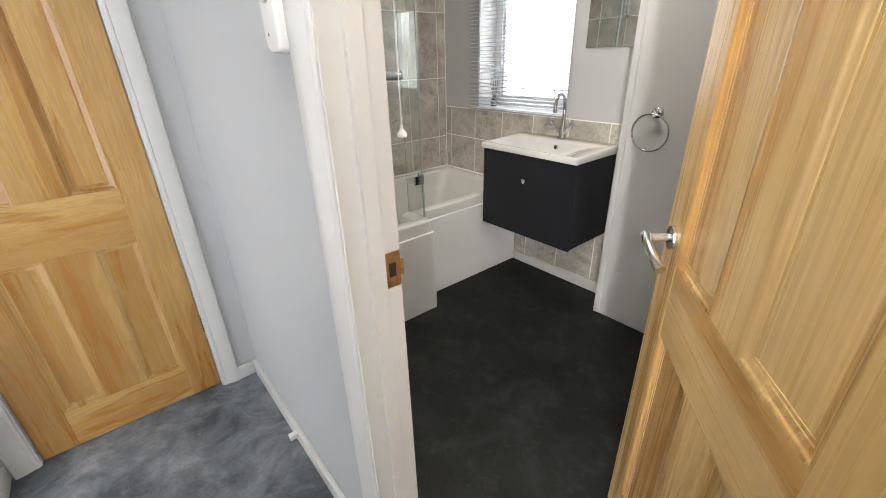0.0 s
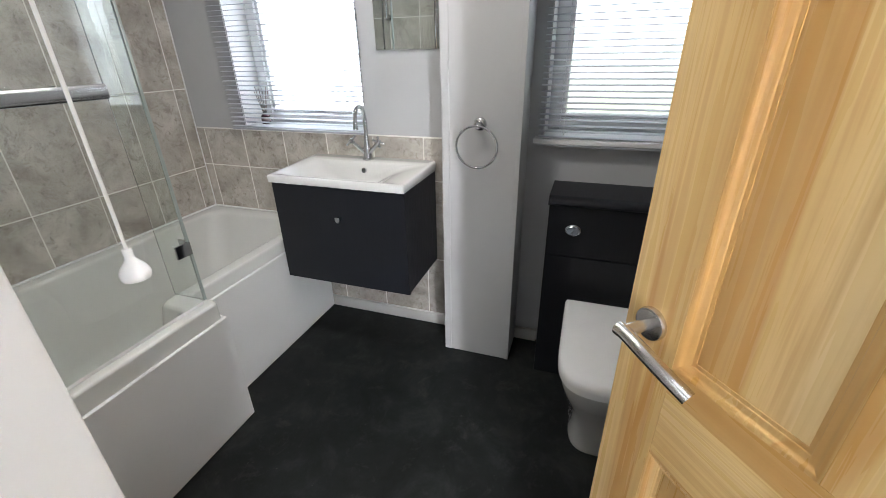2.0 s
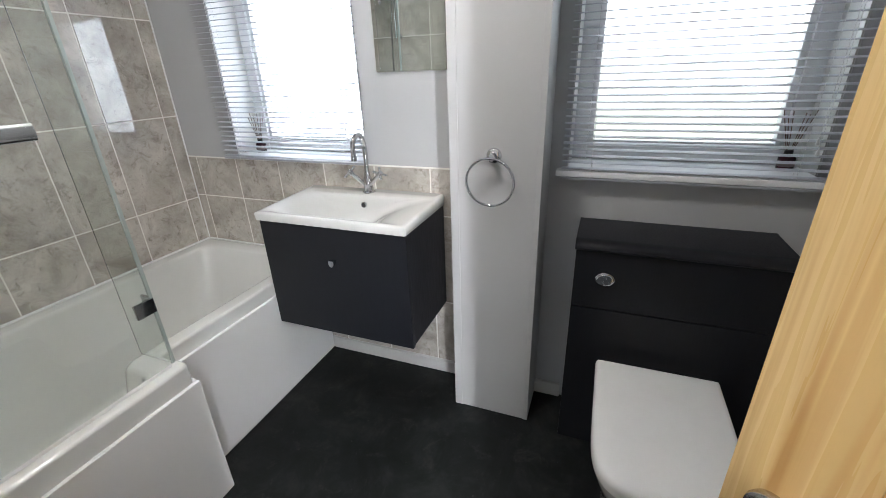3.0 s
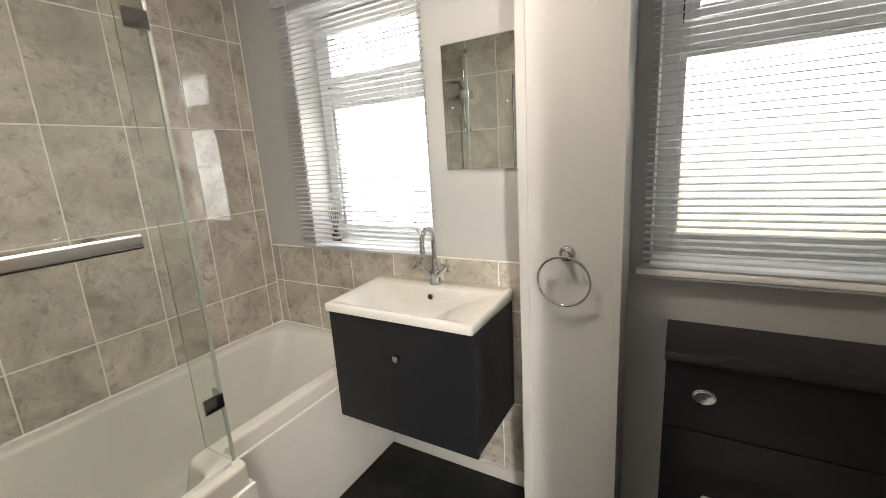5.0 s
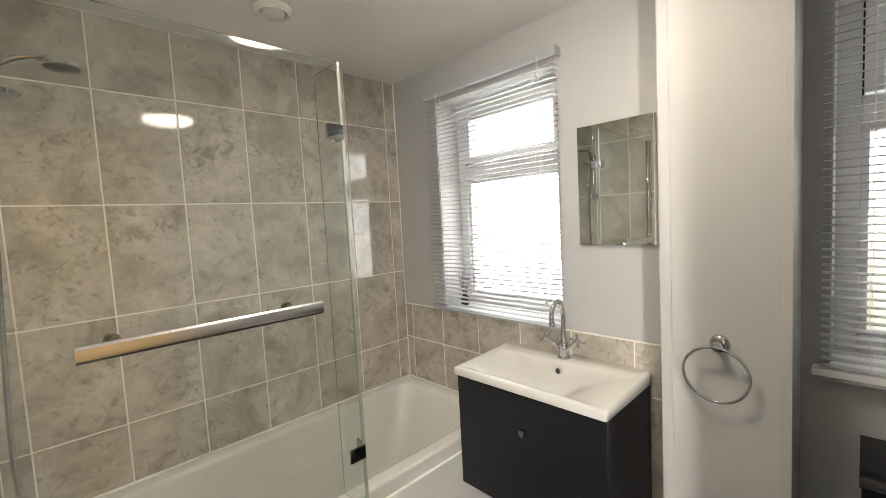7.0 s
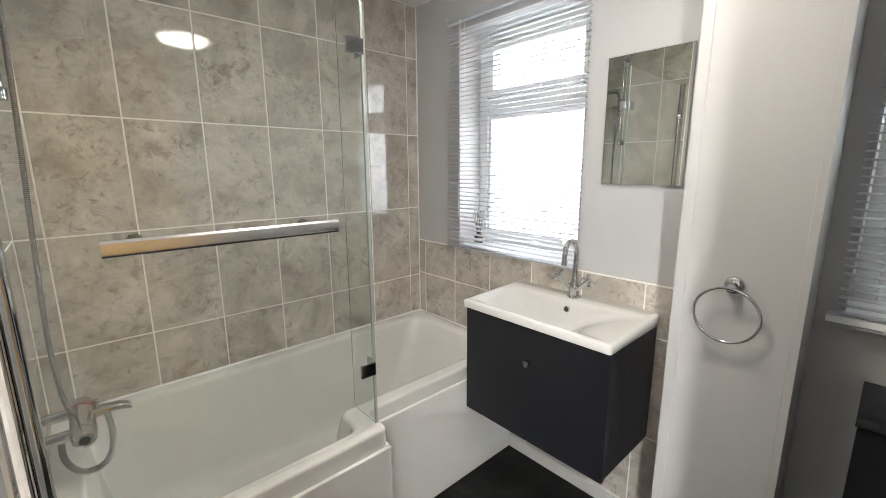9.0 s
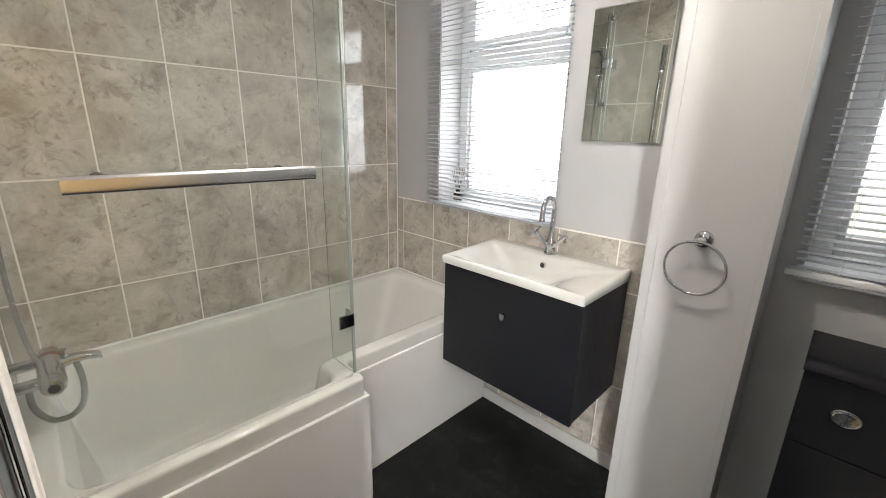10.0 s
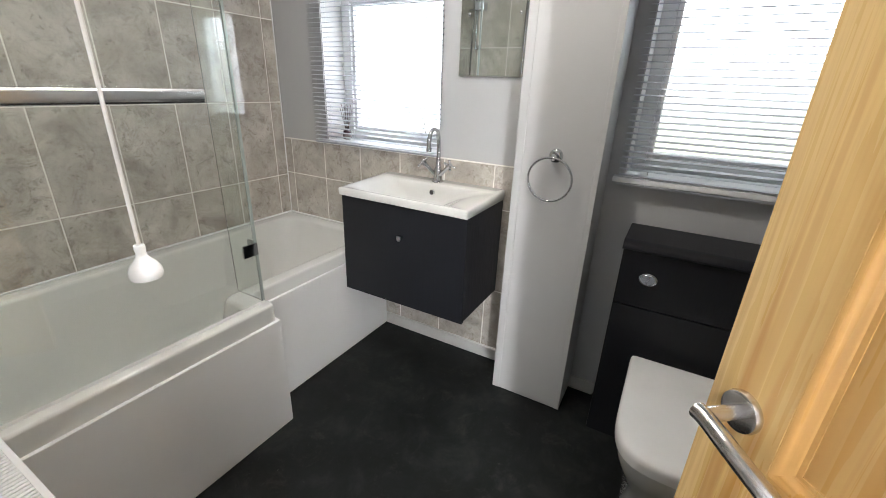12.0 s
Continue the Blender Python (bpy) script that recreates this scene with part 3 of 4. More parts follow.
venetian_blind(1.122, 1.892, 0.993, 2.118, -7, "pale grey aluminium venetian blind, slats open, over the bath window")
venetian_blind(-0.41, 0.352, 0.981, 2.118, -9, "pale grey aluminium venetian blind, slats open, over the toilet window")

# ---- bath ----
bath = thing("bath", (1.49, 1.8, 0), "white L-shaped acrylic shower bath with white side panels", "bath")


def bath_outer(d):
    return [(0.653 + d, 1.330 + d), (1.508 - d, 1.330 + d), (1.508 - d, 1.460 + d), (2.334 - d, 1.460 + d), (2.334 - d, 2.179 - d), (0.653 + d, 2.179 - d)]


def bath_inner(d):
    return [(0.735 + d, 1.398 + d), (1.425 - d, 1.398 + d), (1.425 - d, 1.53 + d), (2.262 - 2.6 * d, 1.53 + d), (2.262 - 2.6 * d, 2.112 - d), (0.735 + d, 2.112 - d)]


def at_z(outline, z):
    return [(p[0], p[1], z) for p in outline]


R_OUT, R_IN = [0.012, 0.03, 0.02, 0.012, 0.01, 0.01], [0.10, 0.05, 0.04, 0.09, 0.09, 0.10]
shell = lofted([at_z(rounded(bath_outer(0.03), R_OUT), 0.470), at_z(rounded(bath_outer(0.0), R_OUT), 0.470), at_z(rounded(bath_outer(0.0), R_OUT), 0.534), at_z(rounded(bath_outer(0.003), R_OUT), 0.541),
                at_z(rounded(bath_outer(0.010), R_OUT), 0.545), at_z(rounded(bath_inner(-0.014), R_IN), 0.543), at_z(rounded(bath_inner(-0.005), R_IN), 0.539), at_z(rounded(bath_inner(0.002), R_IN), 0.528),
                at_z(rounded(bath_inner(0.03), R_IN), 0.36), at_z(rounded(bath_inner(0.06), R_IN), 0.20), at_z(rounded(bath_inner(0.08), R_IN), 0.145), at_z(rounded(bath_inner(0.12), R_IN), 0.125)], top=True)
tub = part("tub", shell, acrylic, bath, smooth=75)
part("side_panel", box(0.653, 1.512, 1.317, 1.333, 0.004, 0.477, 0.005, 2), panel_white, bath)
part("side_panel", box(1.4965, 1.5125, 1.3335, 1.4475, 0.004, 0.477, 0.003), panel_white, bath)
part("side_panel", box(1.5, 2.322, 1.448, 1.464, 0.004, 0.486, 0.005, 2), panel_white, bath)
part("sealant", box(0.655, 2.333, 2.172, 2.1815, 0.543, 0.552, 0.003), white_plastic, bath)
part("sealant", box(2.327, 2.3355, 1.462, 2.1715, 0.543, 0.552, 0.003), white_plastic, bath)

screen = thing("bath_screen", (1.09, 1.365, 0.545), "clear glass bath screen with a chrome wall channel and towel rail", "shower screen")
for args in ((0.70, 1.485, 1.362, 1.368, 0.556, 1.95), (1.479, 1.485, 1.3695, 1.505, 0.556, 1.95)):
    g = part("glass_panel", box(*args, 0.001, 1), screen_glass, screen, smooth=None)
    g.visible_shadow = False
edge_mat = surface("glass_edge", (0.34, 0.39, 0.37), (0.40, 0.45, 0.43), 20, 0.4, 0.05, bump=0.0)
for args in ((1.4790, 1.4872, 1.3609, 1.3700, 0.557, 1.9512),):
    part("glass_edge", box(*args), edge_mat, screen, "pale green polished glass edge", None)
part("wall_channel", box(0.651, 0.677, 1.350, 1.382, 0.548, 1.955, 0.003), chrome, screen)
part("hinge_channel", rod((0.692, 1.365, 0.55), (0.692, 1.365, 1.953), 0.0135, 20), chrome, screen)
part("seal_strip", box(0.71, 1.474, 1.3635, 1.3665, 0.5455, 0.5565), white_plastic, screen)
for z in (0.760, 1.745):
    c = part("corner_clip", box(1.428, 1.4835, 1.354, 1.3615, z - 0.022, z + 0.022, 0.002), chrome, screen, "square chrome corner clip")
    part("corner_clip", box(1.4856, 1.493, 1.372, 1.41, z - 0.022, z + 0.022, 0.002), chrome, screen)
bar = part("towel_rail", lofted([[(x, 1.285 - 0.0085 * math.copysign(abs(math.cos(a)) ** 0.8, math.cos(a)), 1.2545 + 0.0178 * math.copysign(abs(math.sin(a)) ** 0.8, math.sin(a))) for a in (2 * math.pi * k / 20 for k in range(20))] for x in (0.838, 1.337)], top=True, bottom=True), satin_chrome, screen, "flat chrome towel rail")
for x in (0.90, 1.275):
    part("post", rod((x, 1.29, 1.255), (x, 1.362, 1.255), 0.009, 16), chrome, bar)
    part("washer", spun([(0.016, 0), (0.016, 0.004), (0, 0.005)], (x, 1.3685, 1.255), "Y", 20), chrome, bar)

mixer = thing("bath_shower_mixer", (0.74, 1.76, 0.56), "chrome bath and shower mixer with lever spout on the tiled wall", "tap")
part("body", rod((0.752, 1.675, 0.70), (0.752, 1.845, 0.70), 0.030, 28, bevel=0.005), chrome, mixer)
for y in (1.695, 1.83):
    part("wall_union", spun([(0.033, 0), (0.031, 0.012), (0.016, 0.018), (0.016, 0.085)], (0.6535, y, 0.70), "X", 24), chrome, mixer)
for y, a in ((1.675, "-Y"), (1.845, "Y")):
    dial = part("dial", spun([(0.027, 0), (0.0285, 0.006), (0.027, 0.024), (0.021, 0.036), (0.013, 0.039), (0.012, 0.036)], (0.752, y, 0.70), a, 28), chrome, mixer)
    part("cap", spun([(0.0122, 0.037), (0, 0.038)], (0.752, y, 0.70), a, 20), black_plastic, dial)
sp = [[(x, 1.76 + w * math.cos(t), z + h * math.sin(t)) for t in (2 * math.pi * k / 18 for k in range(18))] for x, z, w, h in ((0.765, 0.712, 0.021, 0.017), (0.80, 0.717, 0.020, 0.014), (0.835, 0.715, 0.018, 0.012), (0.858, 0.708, 0.016, 0.012), (0.864, 0.703, 0.013, 0.009))]
part("spout", lofted(sp, top=True, bottom=True), chrome, mixer)
part("hot_mark", spun([(0.0325, -0.004), (0.0325, 0.004)], (0.752, 1.815, 0.70), "Y", 28), label_red, mixer, "red hot-side ring")
part("diverter", rod((0.785, 1.76, 0.728), (0.785, 1.76, 0.752), 0.0085, 16, bevel=0.002), chrome, mixer)
part("hose", tube([(0.806, 1.752, 0.708), (0.811, 1.745, 0.645), (0.80, 1.735, 0.585), (0.768, 1.728, 0.558), (0.728, 1.73, 0.566), (0.702, 1.738, 0.61), (0.700, 1.75, 0.66)], 0.008, 12), hose_mat, mixer, "ribbed chrome hose")
rail = thing("shower_rail", (0.70, 1.66, 1.2), "chrome shower riser rail with a hand shower", "shower")
part("pole", rod((0.715, 1.765, 1.575), (0.715, 1.765, 2.2), 0.0095, 18), chrome, rail)
for z in (1.588, 2.185):
    part("bracket", spun([(0.02, 0), (0.02, 0.01), (0.012, 0.014), (0.012, 0.066)], (0.6515, 1.765, z), "X", 20), chrome, rail)
    part("end_cap", spun([(0.012, -0.016), (0.0145, -0.012), (0.0145, 0.012), (0.012, 0.016)], (0.715, 1.765, z), "Z", 20), chrome, rail)
slider = part("slider", box(0.697, 0.752, 1.742, 1.788, 1.862, 1.902, 0.007), chrome, rail)
part("cradle", rod((0.748, 1.765, 1.868), (0.764, 1.762, 1.90), 0.017, 18, 0.019, bevel=0.002), chrome, slider)
part("soap_dish", spun([(0.02, 0.0), (0.05, 0.004), (0.056, 0.014), (0.053, 0.014), (0.047, 0.007), (0, 0.006)], (0.757, 1.765, 1.83), "Z", 28), chrome, rail)
part("handset", tube([(0.745, 1.766, 1.84), (0.762, 1.763, 1.895), (0.80, 1.757, 1.926), (0.85, 1.752, 1.944), (0.888, 1.75, 1.943)], 0.0115, 14), chrome, rail)
hd = part("shower_head", spun([(0.014, 0.024), (0.030, 0.018), (0.043, 0.007), (0.045, 0.0), (0.041, -0.004)], (0.893, 1.75, 1.925), "Z", 32), chrome, rail)
part("nozzle_plate", spun([(0.040, -0.002), (0.035, -0.006), (0, -0.007)], (0.893, 1.75, 1.925), "Z", 32), black_plastic, hd)
part("hose", tube([(0.745, 1.766, 1.842), (0.738, 1.79, 1.6), (0.722, 1.80, 1.25), (0.712, 1.79, 0.95), (0.72, 1.77, 0.78), (0.735, 1.765, 0.725)], 0.006, 10), hose_mat, rail, "ribbed chrome hose")

# ---- vanity ----
vanity = thing("vanity_unit", (2.15, 1.115, 0.388), "matt charcoal wall-hung vanity unit with one drawer", "cabinet")
for nm, b in (("side_panel", (1.992, 2.334, 0.803, 0.82, 0.39, 0.842)), ("side_panel", (1.992, 2.334, 1.40, 1.417, 0.388, 0.842)), ("base_panel", (1.992, 2.334, 0.82, 1.40, 0.388, 0.405)), ("back_panel", (2.316, 2.334, 0.82, 1.40, 0.405, 0.842))):
    part(nm, box(*b, 0.001), charcoal, vanity)
front = part("drawer_front", box(1.974, 1.991, 0.8005, 1.419, 0.386, 0.838, 0.0015), charcoal, vanity)
knob = bmesh.new()
join(knob, lofted([[(1.974 - dx, 1.1 + y * s, 0.708 + z * s) for y, z in ((-0.012, 0.012), (0.012, 0.012), (0.012, -0.004), (0.008, -0.012), (0, -0.016), (-0.008, -0.012), (-0.012, -0.004))] for dx, s in ((0, 0.6), (0.012, 0.65), (0.016, 0.95), (0.021, 1.0), (0.024, 0.85))], top=True))
part("knob", knob, chrome, front, "small shield-shaped chrome knob")

basin = thing("basin", (2.15, 1.115, 0.838), "white ceramic basin with a shallow bowl on the charcoal vanity", "basin")


def rect(x0, x1, y0, y1):
    return [(x0, y0), (x1, y0), (x1, y1), (x0, y1)]


RB = 0.008
bowl = lofted([at_z(rounded(rect(1.975, 2.334, 0.807, 1.423), RB), 0.8385), at_z(rounded(rect(1.967, 2.334, 0.799, 1.431), RB), 0.842), at_z(rounded(rect(1.965, 2.334, 0.797, 1.433), RB), 0.866), at_z(rounded(rect(1.968, 2.334, 0.80, 1.43), RB), 0.8715),
               at_z(rounded(rect(1.974, 2.332, 0.806, 1.424), 0.01), 0.8735), *(at_z(rounded(rect(x0, x1, y0, y1), r), z) for x0, x1, y0, y1, r, z in ((1.984, 2.254, 0.816, 1.412, 0.02, 0.8733), (1.994, 2.250, 0.842, 1.396, 0.04, 0.8705), (2.000, 2.247, 0.89, 1.378, 0.06, 0.863), (2.006, 2.244, 0.945, 1.356, 0.075, 0.847),
               (2.014, 2.238, 0.995, 1.328, 0.08, 0.823), (2.03, 2.22, 1.035, 1.29, 0.07, 0.796), (2.07, 2.19, 1.07, 1.225, 0.05, 0.779)))], top=True, bottom=False)
for v in bowl.verts:
    if v.co.z > 0.84 and v.co.x > 2.0:
        v.co.z += 0.0135 * min((v.co.x - 2.0) / 0.334, 1.0) * min((v.co.z - 0.84) / 0.031, 1.0)
part("bowl", bowl, ceramic, basin, smooth=60, even=False)
ring_o = spun([(0.0125, -0.004), (0.013, 0.003), (0.010, 0.0045), (0.0092, 0.001)], (2.238, 1.115, 0.845), "-X", 20)
of = part("overflow", ring_o, chrome, basin, "chrome overflow ring")
# A black disc paints in the shade of the overflow hole.
part("opening", spun([(0.0095, 0.002), (0, 0.0021)], (2.238, 1.115, 0.845), "-X", 16), black_plastic, of)
part("waste", spun([(0.03, 0), (0.028, 0.003), (0, 0.005)], (2.13, 1.115, 0.7755), "Z", 24), chrome, basin)

tap = thing("basin_tap", (2.293, 1.118, 0.884), "chrome swan-neck basin mixer tap with two cross handles", "tap")
part("body", spun([(0.027, 0), (0.027, 0.005), (0.021, 0.009), (0.0185, 0.03), (0.019, 0.055), (0.015, 0.064), (0.012, 0.07), (0.012, 0.085)], (2.293, 1.118, 0.884)), chrome, tap)
part("spout", tube([(2.293, 1.118, 0.95), (2.293, 1.118, 1.02), (2.291, 1.118, 1.075), (2.272, 1.118, 1.115), (2.243, 1.118, 1.122), (2.216, 1.118, 1.105), (2.207, 1.118, 1.07), (2.207, 1.118, 1.045)], 0.0098, 16), chrome, tap)
part("aerator", rod((2.207, 1.118, 1.03), (2.207, 1.118, 1.05), 0.0115, 18, bevel=0.002), chrome, tap)
for sgn, red in ((1, True), (-1, False)):
    a = Vector((2.288, 1.118 + sgn * 0.01, 0.914))
    b = Vector((2.275, 1.118 + sgn * 0.062, 0.962))
    hv = part("valve", rod(a, b, 0.0095, 16, 0.008), chrome, tap)
    d = (b - a).normalized()
    cr = bmesh.new()
    s1 = d.orthogonal().normalized()
    s2 = d.cross(s1)
    c = b + d * 0.012
    rod(b - d * 0.002, b + d * 0.02, 0.012, 16, 0.009, bm=cr)
    for s in (s1, s2):
        rod(c - s * 0.027, c + s * 0.027, 0.0048, 10, bm=cr)
        for e in (-1, 1):
            spun([(0.0, -0.006), (0.006, -0.003), (0.007, 0), (0.006, 0.003), (0, 0.006)], c + s * 0.027 * e, "Z", 10, bm=cr)
    part("cross_handle", cr, chrome, hv)

# ---- towel ring, mirror ----
ring = thing("towel_ring", (2.13, 0.553, 0.92), "round chrome towel ring on the white pipe boxing", "towel ring")
part("rose", spun([(0.025, 0), (0.025, 0.005), (0.021, 0.010), (0.012, 0.013), (0.010, 0.03), (0.013, 0.034), (0.012, 0.044), (0, 0.047)], (2.1497, 0.549, 1.082), "-X"), chrome, ring)
loop = [(2.112 - 0.006 * math.cos(a), 0.553 + 0.079 * math.sin(a), 1.002 + 0.079 * math.cos(a)) for a in (2 * math.pi * k / 20 for k in range(21))]
part("ring", tube(loop, 0.0042, 10), chrome, ring)

mirror = thing("wall_mirror", (2.335, 0.912, 1.342), "small frameless rectangular wall mirror with polished edges", "mirror")
part("glass", box(2.331, 2.336, 0.769, 1.055, 1.342, 1.795, 0.0015), mirror_mat, mirror)
part("backing", box(2.336, 2.3425, 0.775, 1.049, 1.348, 1.789), dark_inside, mirror)
for y in (0.80, 1.018):
    part("screw_cap", spun([(0.007, 0), (0.0065, 0.003), (0.003, 0.0045), (0, 0.005)], (2.3315, y, 1.568), "-X", 18), chrome, mirror, "domed chrome screw cap")

# ---- toilet ----
wc = thing("toilet_unit", (2.23, -0.015, 0), "charcoal woodgrain back-to-wall toilet cistern unit", "cabinet")
YA, YB = -0.318, 0.266
part("body", box(2.134, 2.326, YA, YB, 0.0, 0.801, 0.0015), charcoal, wc)
part("lower_panel", box(2.117, 2.133, YA, YB, 0.002, 0.592, 0.0015), charcoal, wc)
part("upper_panel", box(2.117, 2.133, YA, YB, 0.596, 0.800, 0.0015), charcoal, wc)
nose = [(2.34, 0.8015), (2.135, 0.8015), (2.112, 0.8015), (2.106, 0.807), (2.106, 0.815), (2.112, 0.825), (2.124, 0.832), (2.142, 0.834), (2.34, 0.834)]
part("worktop", lofted([[(x, y, z) for x, z in nose] for y in (YA - 0.004, YB + 0.004)], top=True, bottom=True), charcoal, wc, "charcoal top with a rolled front edge")
oval = [(0.031 * math.cos(a), 0.0235 * math.sin(a)) for a in (2 * math.pi * k / 32 for k in range(32))]
fb = part("flush_button", lofted([[(2.117 - d, 0.170 + u * f, 0.708 + v * f) for u, v in oval] for d, f in ((-0.001, 1.0), (0.004, 1.0), (0.007, 0.93), (0.0075, 0.86))], top=True, bottom=True), chrome, wc, "oval chrome dual flush button")
for sgn in (-1, 1):
    arc = [(0.025 * math.sin(a), 0.0185 * math.cos(a)) for a in (math.pi * k / 12 for k in range(13))]
    cut = [(0.0012 + sgn * 0.005 * math.sin(2 * math.pi * k / 8), 0.0185 * (k - 4) / 4.2) for k in range(1, 8)]
    outline = [(sgn * u, v) for u, v in arc] + [(sgn * u, v) for u, v in cut]
    part("button_half", lofted([[(2.1098 - d, 0.170 + u * f, 0.708 + v * f) for u, v in outline] for d, f in ((0.0, 1.0), (0.0035 + 0.001 * sgn, 1.0), (0.005 + 0.001 * sgn, 0.92))], top=True, bottom=True), chrome, fb)

toilet = thing("toilet", (1.86, -0.016, 0), "white ceramic back-to-wall toilet with its lid closed", "toilet")


def dee(x0, x1, half, z, yc=-0.016, n=32, power=3.8):
    """A D-shaped outline: straight at the back, rounded at the front."""
    out = []
    for k in range(n + 1):
        a = -math.pi / 2 + math.pi * k / n
        c, s = math.cos(a), math.sin(a)
        depth = (x1 - x0) * 0.5
        out.append((x0 + depth - depth * abs(c) ** (2 / power), yc + half * math.copysign(abs(s) ** (2 / power), s), z))
    return out + [(x1, yc + half, z), (x1, yc - half, z)]


part("pan", lofted([dee(1.73, 2.116, 0.115, 0.0), dee(1.728, 2.116, 0.115, 0.02), dee(1.725, 2.116, 0.112, 0.10), dee(1.69, 2.116, 0.128, 0.2), dee(1.63, 2.116, 0.158, 0.29), dee(1.60, 2.116, 0.172, 0.35), dee(1.595, 2.116, 0.174, 0.385), dee(1.605, 2.116, 0.168, 0.392)], top=True, bottom=True), ceramic, toilet)
part("seat", lofted([dee(1.592, 2.07, 0.170, 0.3935), dee(1.588, 2.07, 0.174, 0.397), dee(1.588, 2.07, 0.174, 0.408), dee(1.592, 2.07, 0.170, 0.411)], top=True, bottom=True), white_plastic, toilet)
part("lid", lofted([dee(1.589, 2.062, 0.177, 0.386), dee(1.584, 2.064, 0.180, 0.391), dee(1.583, 2.064, 0.181, 0.412), dee(1.585, 2.064, 0.179, 0.424), dee(1.591, 2.062, 0.174, 0.4325), dee(1.606, 2.056, 0.162, 0.4375), dee(1.66, 2.03, 0.12, 0.441)], top=True, bottom=True), white_plastic, toilet)
for y in (-0.09, 0.058):
    part("hinge", rod((2.072, y - 0.02, 0.417), (2.072, y + 0.02, 0.417), 0.011, 16, bevel=0.002), chrome, toilet)

# ---- radiator, cord, fittings ----
rad = thing("radiator", (0.705, 0.84, 0.10), "white double-panel steel radiator with a slotted top grille", "radiator")
RY0, RY1, RZ0, RZ1 = 0.50, 1.11, 0.12, 0.70
for x0, x1 in ((0.734, 0.746), (0.668, 0.680)):
    pn = box(x0, x1, RY0 + 0.004, RY1 - 0.004, RZ0, RZ1 - 0.004, 0.004)
    pf = part("panel", pn, radiator_paint, rad)
    if x0 > 0.72:
        for k in range(19):
            y = RY0 + 0.035 + k * (RY1 - RY0 - 0.07) / 18
            part("rib", box(0.7455, 0.7492, y - 0.009, y + 0.009, RZ0 + 0.03, RZ1 - 0.04, 0.0018, 1), radiator_paint, pf)
for y0, y1 in ((RY0, RY0 + 0.003), (RY1 - 0.003, RY1)):
    part("end_cover", box(0.664, 0.750, y0, y1, RZ0 + 0.02, RZ1, 0.001), radiator_paint, rad)
gr = bmesh.new()
for x0, x1 in ((0.664, 0.674), (0.740, 0.750)):
    box(x0, x1, RY0, RY1, RZ1 - 0.006, RZ1 + 0.002, 0.0015, bm=gr)
grille = part("top_grille", gr, radiator_paint, rad)
slot = as_mesh("bar", box(-0.0335, 0.0335, -0.0035, 0.0035, -0.003, 0.0, 0.0008, 1), radiator_paint, 40)
for k in range(66):
    s = new("bar", slot)
    s.parent = grille
    s.matrix_basis = Matrix.Translation(Vector((0.707, RY0 + 0.008 + k * (RY1 - RY0 - 0.016) / 65, RZ1 + 0.0015)) - ORIGIN[grille.name])
for y in (RY0 + 0.1, RY1 - 0.1):
    part("wall_bracket", box(0.645, 0.668, y - 0.015, y + 0.015, 0.2, 0.6, 0.002), radiator_paint, rad)
for y in (RY0 - 0.02, RY1 + 0.02):
    part("pipe", rod((0.707, y, 0.0), (0.707, y, 0.16), 0.0075, 12), chrome, rad)
    part("valve", rod((0.707, y - 0.03, 0.15), (0.707, y + 0.03, 0.15), 0.012, 14), chrome, rad)

cord = thing("pull_cord_switch", (0.778, 0.485, 1.166), "white ceiling pull-cord switch with a bell-shaped knob", "light switch")
part("switch_box", spun([(0.045, 0), (0.045, -0.02), (0.035, -0.034), (0.008, -0.036), (0.005, -0.05)], (0.778, 0.485, CEIL)), white_plastic, cord)
part("cord", rod((0.778, 0.485, 1.19), (0.778, 0.485, CEIL - 0.045), 0.0014, 8), cord_white, cord)
part("knob", spun([(0.0018, 0.0268), (0.0034, 0.0262), (0.0037, 0.024), (0.0033, 0.0208), (0.0037, 0.018), (0.0058, 0.0148), (0.0088, 0.0114), (0.0105, 0.0074), (0.0108, 0.004), (0.0099, 0.0014), (0.0066, 0.0), (0, 0.0006)], (0.778, 0.485, 1.166), "Z", 24), white_plastic, cord)

vent = thing("extractor_vent", (1.48, 1.765, CEIL - 0.03), "round white ceiling extractor vent", "vent")
part("rim", spun([(0.062, 0.0), (0.066, -0.006), (0.064, -0.018), (0.054, -0.026), (0.046, -0.022), (0.044, -0.008)], (1.48, 1.765, CEIL), "Z", 40), white_plastic, vent)
part("disc", spun([(0.036, -0.012), (0.04, -0.020), (0.038, -0.028), (0.02, -0.031), (0, -0.0315)], (1.48, 1.765, CEIL), "Z", 32), white_plastic, vent)

def flush_light(x, y, r, material, label):
    """A flush ceiling light: a white rim round a flat opal diffuser."""
    k = r / 0.152
    light = thing("ceiling_light", (x, y, CEIL - 0.067), label, "ceiling light", "ceiling lights")
    part("rim", spun([(0.150 * k, 0.0), (r, -0.012), (0.149 * k, -0.028), (0.142 * k, -0.031), (0.138 * k, -0.028), (0.137 * k, -0.015)], (x, y, CEIL), "Z", 48), white_plastic, light)
    part("diffuser", spun([(0.1365 * k, -0.022), (0.135 * k, -0.040), (0.128 * k, -0.053), (0.10 * k, -0.062), (0.05 * k, -0.066), (0, -0.067)], (x, y, CEIL), "Z", 48), material, light)


flush_light(1.49, 0.84, 0.152, lamp_mat, "round flush ceiling light with an opal diffuser, switched on")
# The hall light is unseen, placed for the light it throws.
flush_light(0.205, -0.35, 0.115, hall_lamp_mat, "round flush hall ceiling light out of view, added to light the hall")

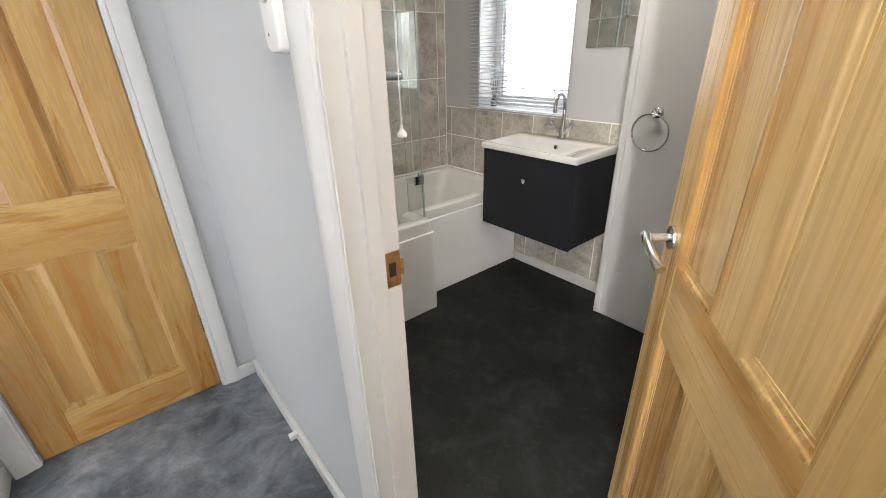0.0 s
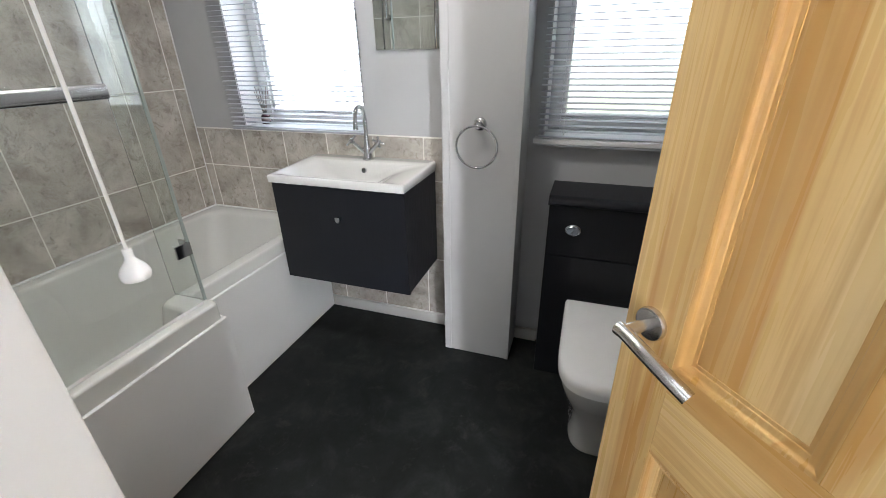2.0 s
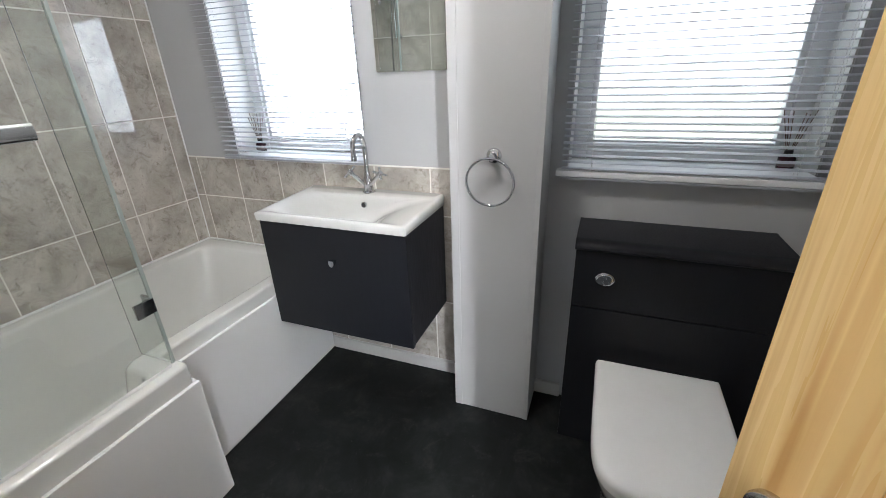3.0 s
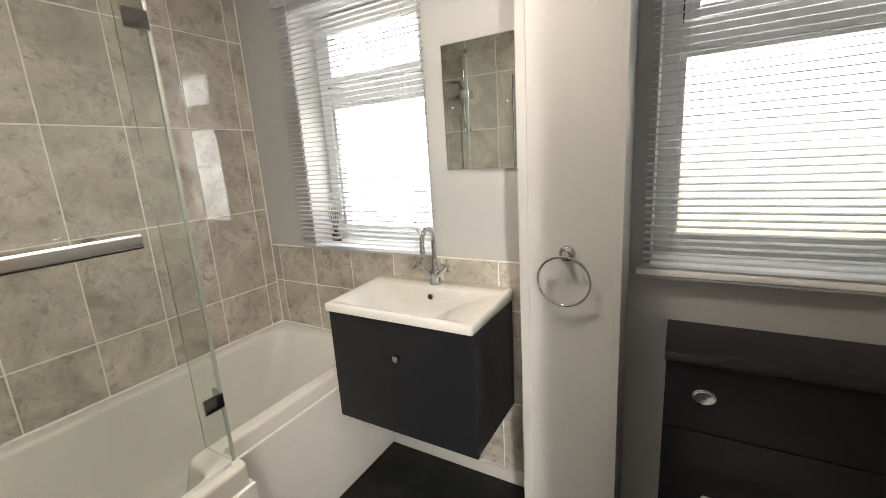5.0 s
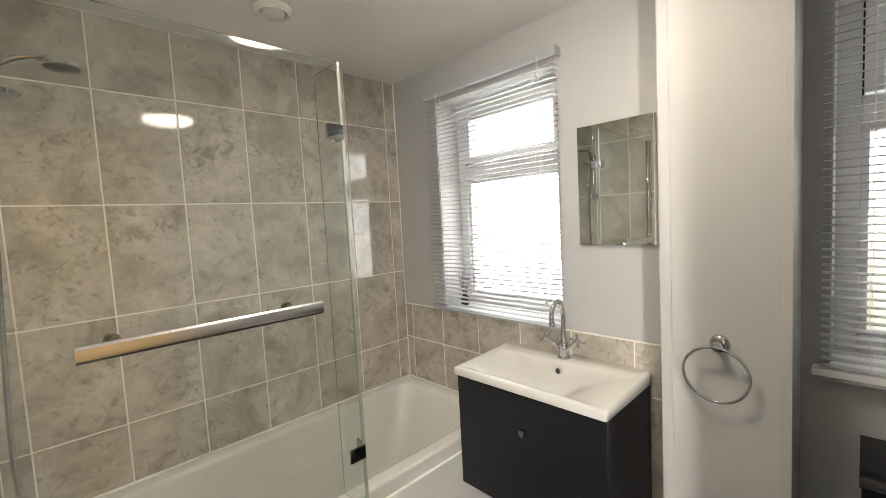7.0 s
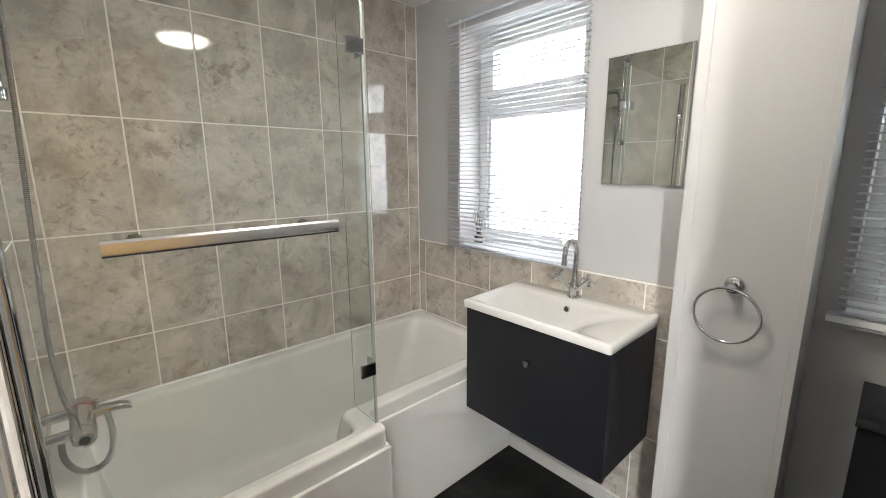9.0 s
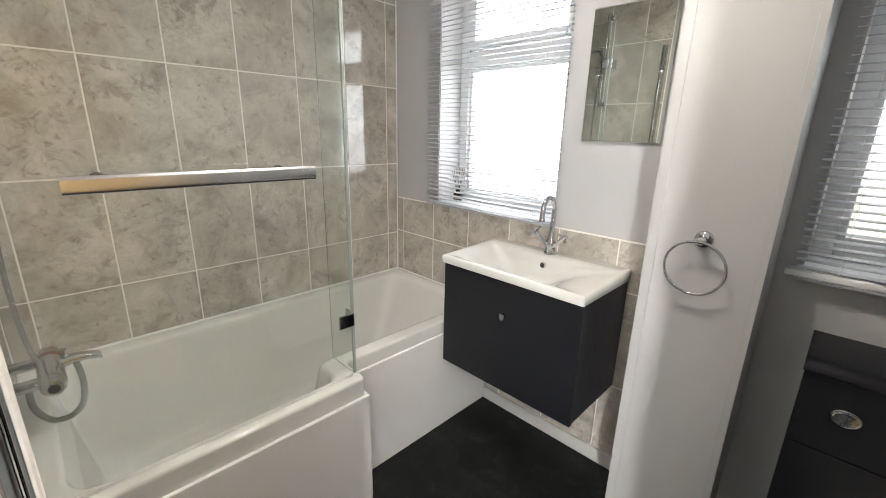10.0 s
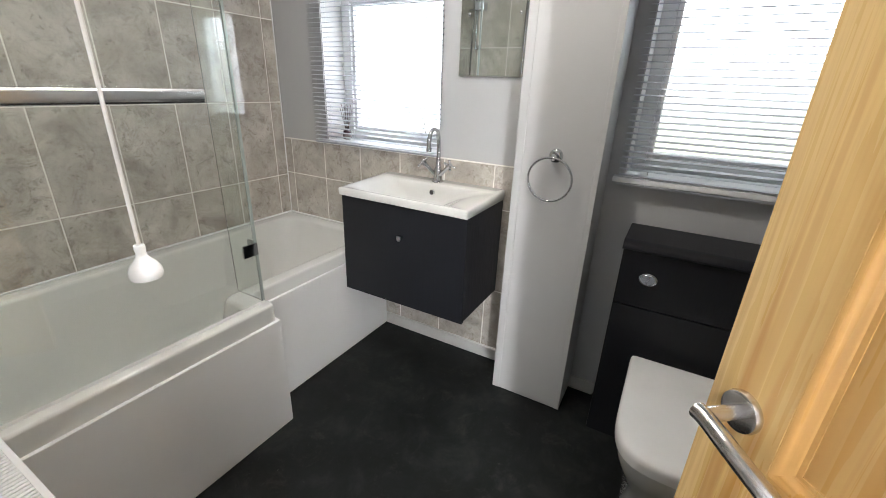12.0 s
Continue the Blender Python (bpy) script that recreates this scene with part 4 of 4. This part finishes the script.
sw = thing("wall_thermostat", (0.535, 0.437, 1.335), "white rounded wall control beside the bathroom door", "wall control")
case = [(0.0, 0.0), (0.066, 0.0), (0.066, 0.13), (0.0, 0.13)]
part("case", lofted([[(x, 0.404 + in_ + u * (1 - in_ / 0.033), 1.335 + in_ + v * (1 - in_ / 0.065)) for u, v in rounded(case, 0.014)] for x, in_ in ((0.5445, 0.0), (0.524, 0.0), (0.517, 0.003), (0.514, 0.009))], top=True, bottom=True), white_plastic, sw)
part("dial", spun([(0.017, 0.0), (0.0165, 0.004), (0.013, 0.0055), (0, 0.006)], (0.5145, 0.437, 1.42), "-X", 24), white_plastic, sw)
part("screw", spun([(0.0035, 0), (0, 0.001)], (0.5142, 0.445, 1.362), "-X", 12), black_plastic, sw)
stop = thing("door_stop", (0.51, 0.95, 0.02), "small white door stop on the skirting", "door stop")
part("body", box(0.497, 0.5275, 0.935, 0.957, 0.035, 0.058, 0.004), white_plastic, stop)


def diffuser(x, y, z):
    d = thing("reed_diffuser", (x, y, z), "dark red reed diffuser bottle with thin sticks on the window sill", "reed diffuser", "reed diffusers")
    part("bottle", spun([(0.021, 0), (0.023, 0.003), (0.023, 0.038), (0.018, 0.046), (0.010, 0.05), (0.010, 0.062), (0.007, 0.062)], (x, y, z)), bottle_glass, d)
    part("collar", spun([(0.0115, 0.05), (0.0115, 0.06), (0.008, 0.0625)], (x, y, z), "Z", 20), black_plastic, d)
    part("label", spun([(0.0234, 0.012), (0.0234, 0.03)], (x, y, z), "Z", 24), label_paper, d)
    for k in range(6):
        a = 2.3 + k * 1.05
        part("stick", rod((x, y, z + 0.03), (x + 0.022 * math.cos(a), y + 0.042 * math.sin(a), z + 0.165 + 0.008 * (k % 3)), 0.0014, 6), reed, d)
    return d


diffuser(2.425, 1.778, 1.006)
diffuser(2.425, -0.318, 1.018)

# ---- tiles ----
def tile_mesh(w, h, along):
    """One tile, its back at 0 and its face 6 mm out, in the plane of its wall."""
    d, e = 0.006, 0.0012
    def r(i, o):
        return [(u * (w / 2 - i), o, v * (h / 2 - i)) for u, v in ((-1, -1), (1, -1), (1, 1), (-1, 1))]
    o = lofted([r(0, 0), r(0, d - e), r(e, d)], top=True)
    if along == "north":
        o.transform(pose(0, 0, 0, 0, 0, 180))
    elif along == "east":
        o.transform(pose(0, 0, 0, 0, 0, 90))
    else:
        o.transform(pose(0, 0, 0, 0, 0, -90))
    return as_mesh("tile", o, tile_mat)


TILES = {}


def lay(parent, along, us, zs, plane, gap=0.0055):
    for u0, u1 in zip(us, us[1:]):
        for z0, z1 in zip(zs, zs[1:]):
            w, h = u1 - u0 - gap, z1 - z0 - gap
            key = (along, round(w, 4), round(h, 4))
            if key not in TILES:
                TILES[key] = tile_mesh(w, h, along)
            t = new("tile", TILES[key])
            t.parent = parent
            u, z = (u0 + u1) / 2, (z0 + z1) / 2
            t.matrix_basis = Matrix.Translation((u, plane, z) if along == "north" else (plane, u, z))


ROWS_Z = [0.547, 0.775, 1.181, 1.588, 1.996, CEIL]
field = setting("tiling_north", box(0.651, 2.3362, 2.1815, 2.1885, 0.4, CEIL), grout, "grey stone-look wall tiles with pale grout", "tiling")
lay(field, "north", [0.653, 0.729] + [0.985 + 0.256 * k for k in range(6)] + [2.336], ROWS_Z, 2.186)
field_w = setting("tiling_west", box(0.6445, 0.6515, 1.33, 2.1815, 0.4, CEIL), grout, "grey stone-look wall tiles with pale grout", "tiling")
lay(field_w, "west", [1.332, 1.515, 1.771, 2.027, 2.182], ROWS_Z, 0.647)
splash = setting("tiling_east", box(2.336, 2.3425, 0.703, 2.1815, 0.062, 0.9895), grout, "grey stone-look splashback tiles with pale grout", "tiling")
lay(splash, "east", [0.703, 0.856, 1.109, 1.362, 1.615, 1.869, 2.122, 2.180], [0.062, 0.383, 0.790, 0.987], 2.3405)
part("sealant", box(2.3315, 2.3365, 2.1745, 2.1805, 0.552, CEIL - 0.001, 0.001), white_plastic, field)
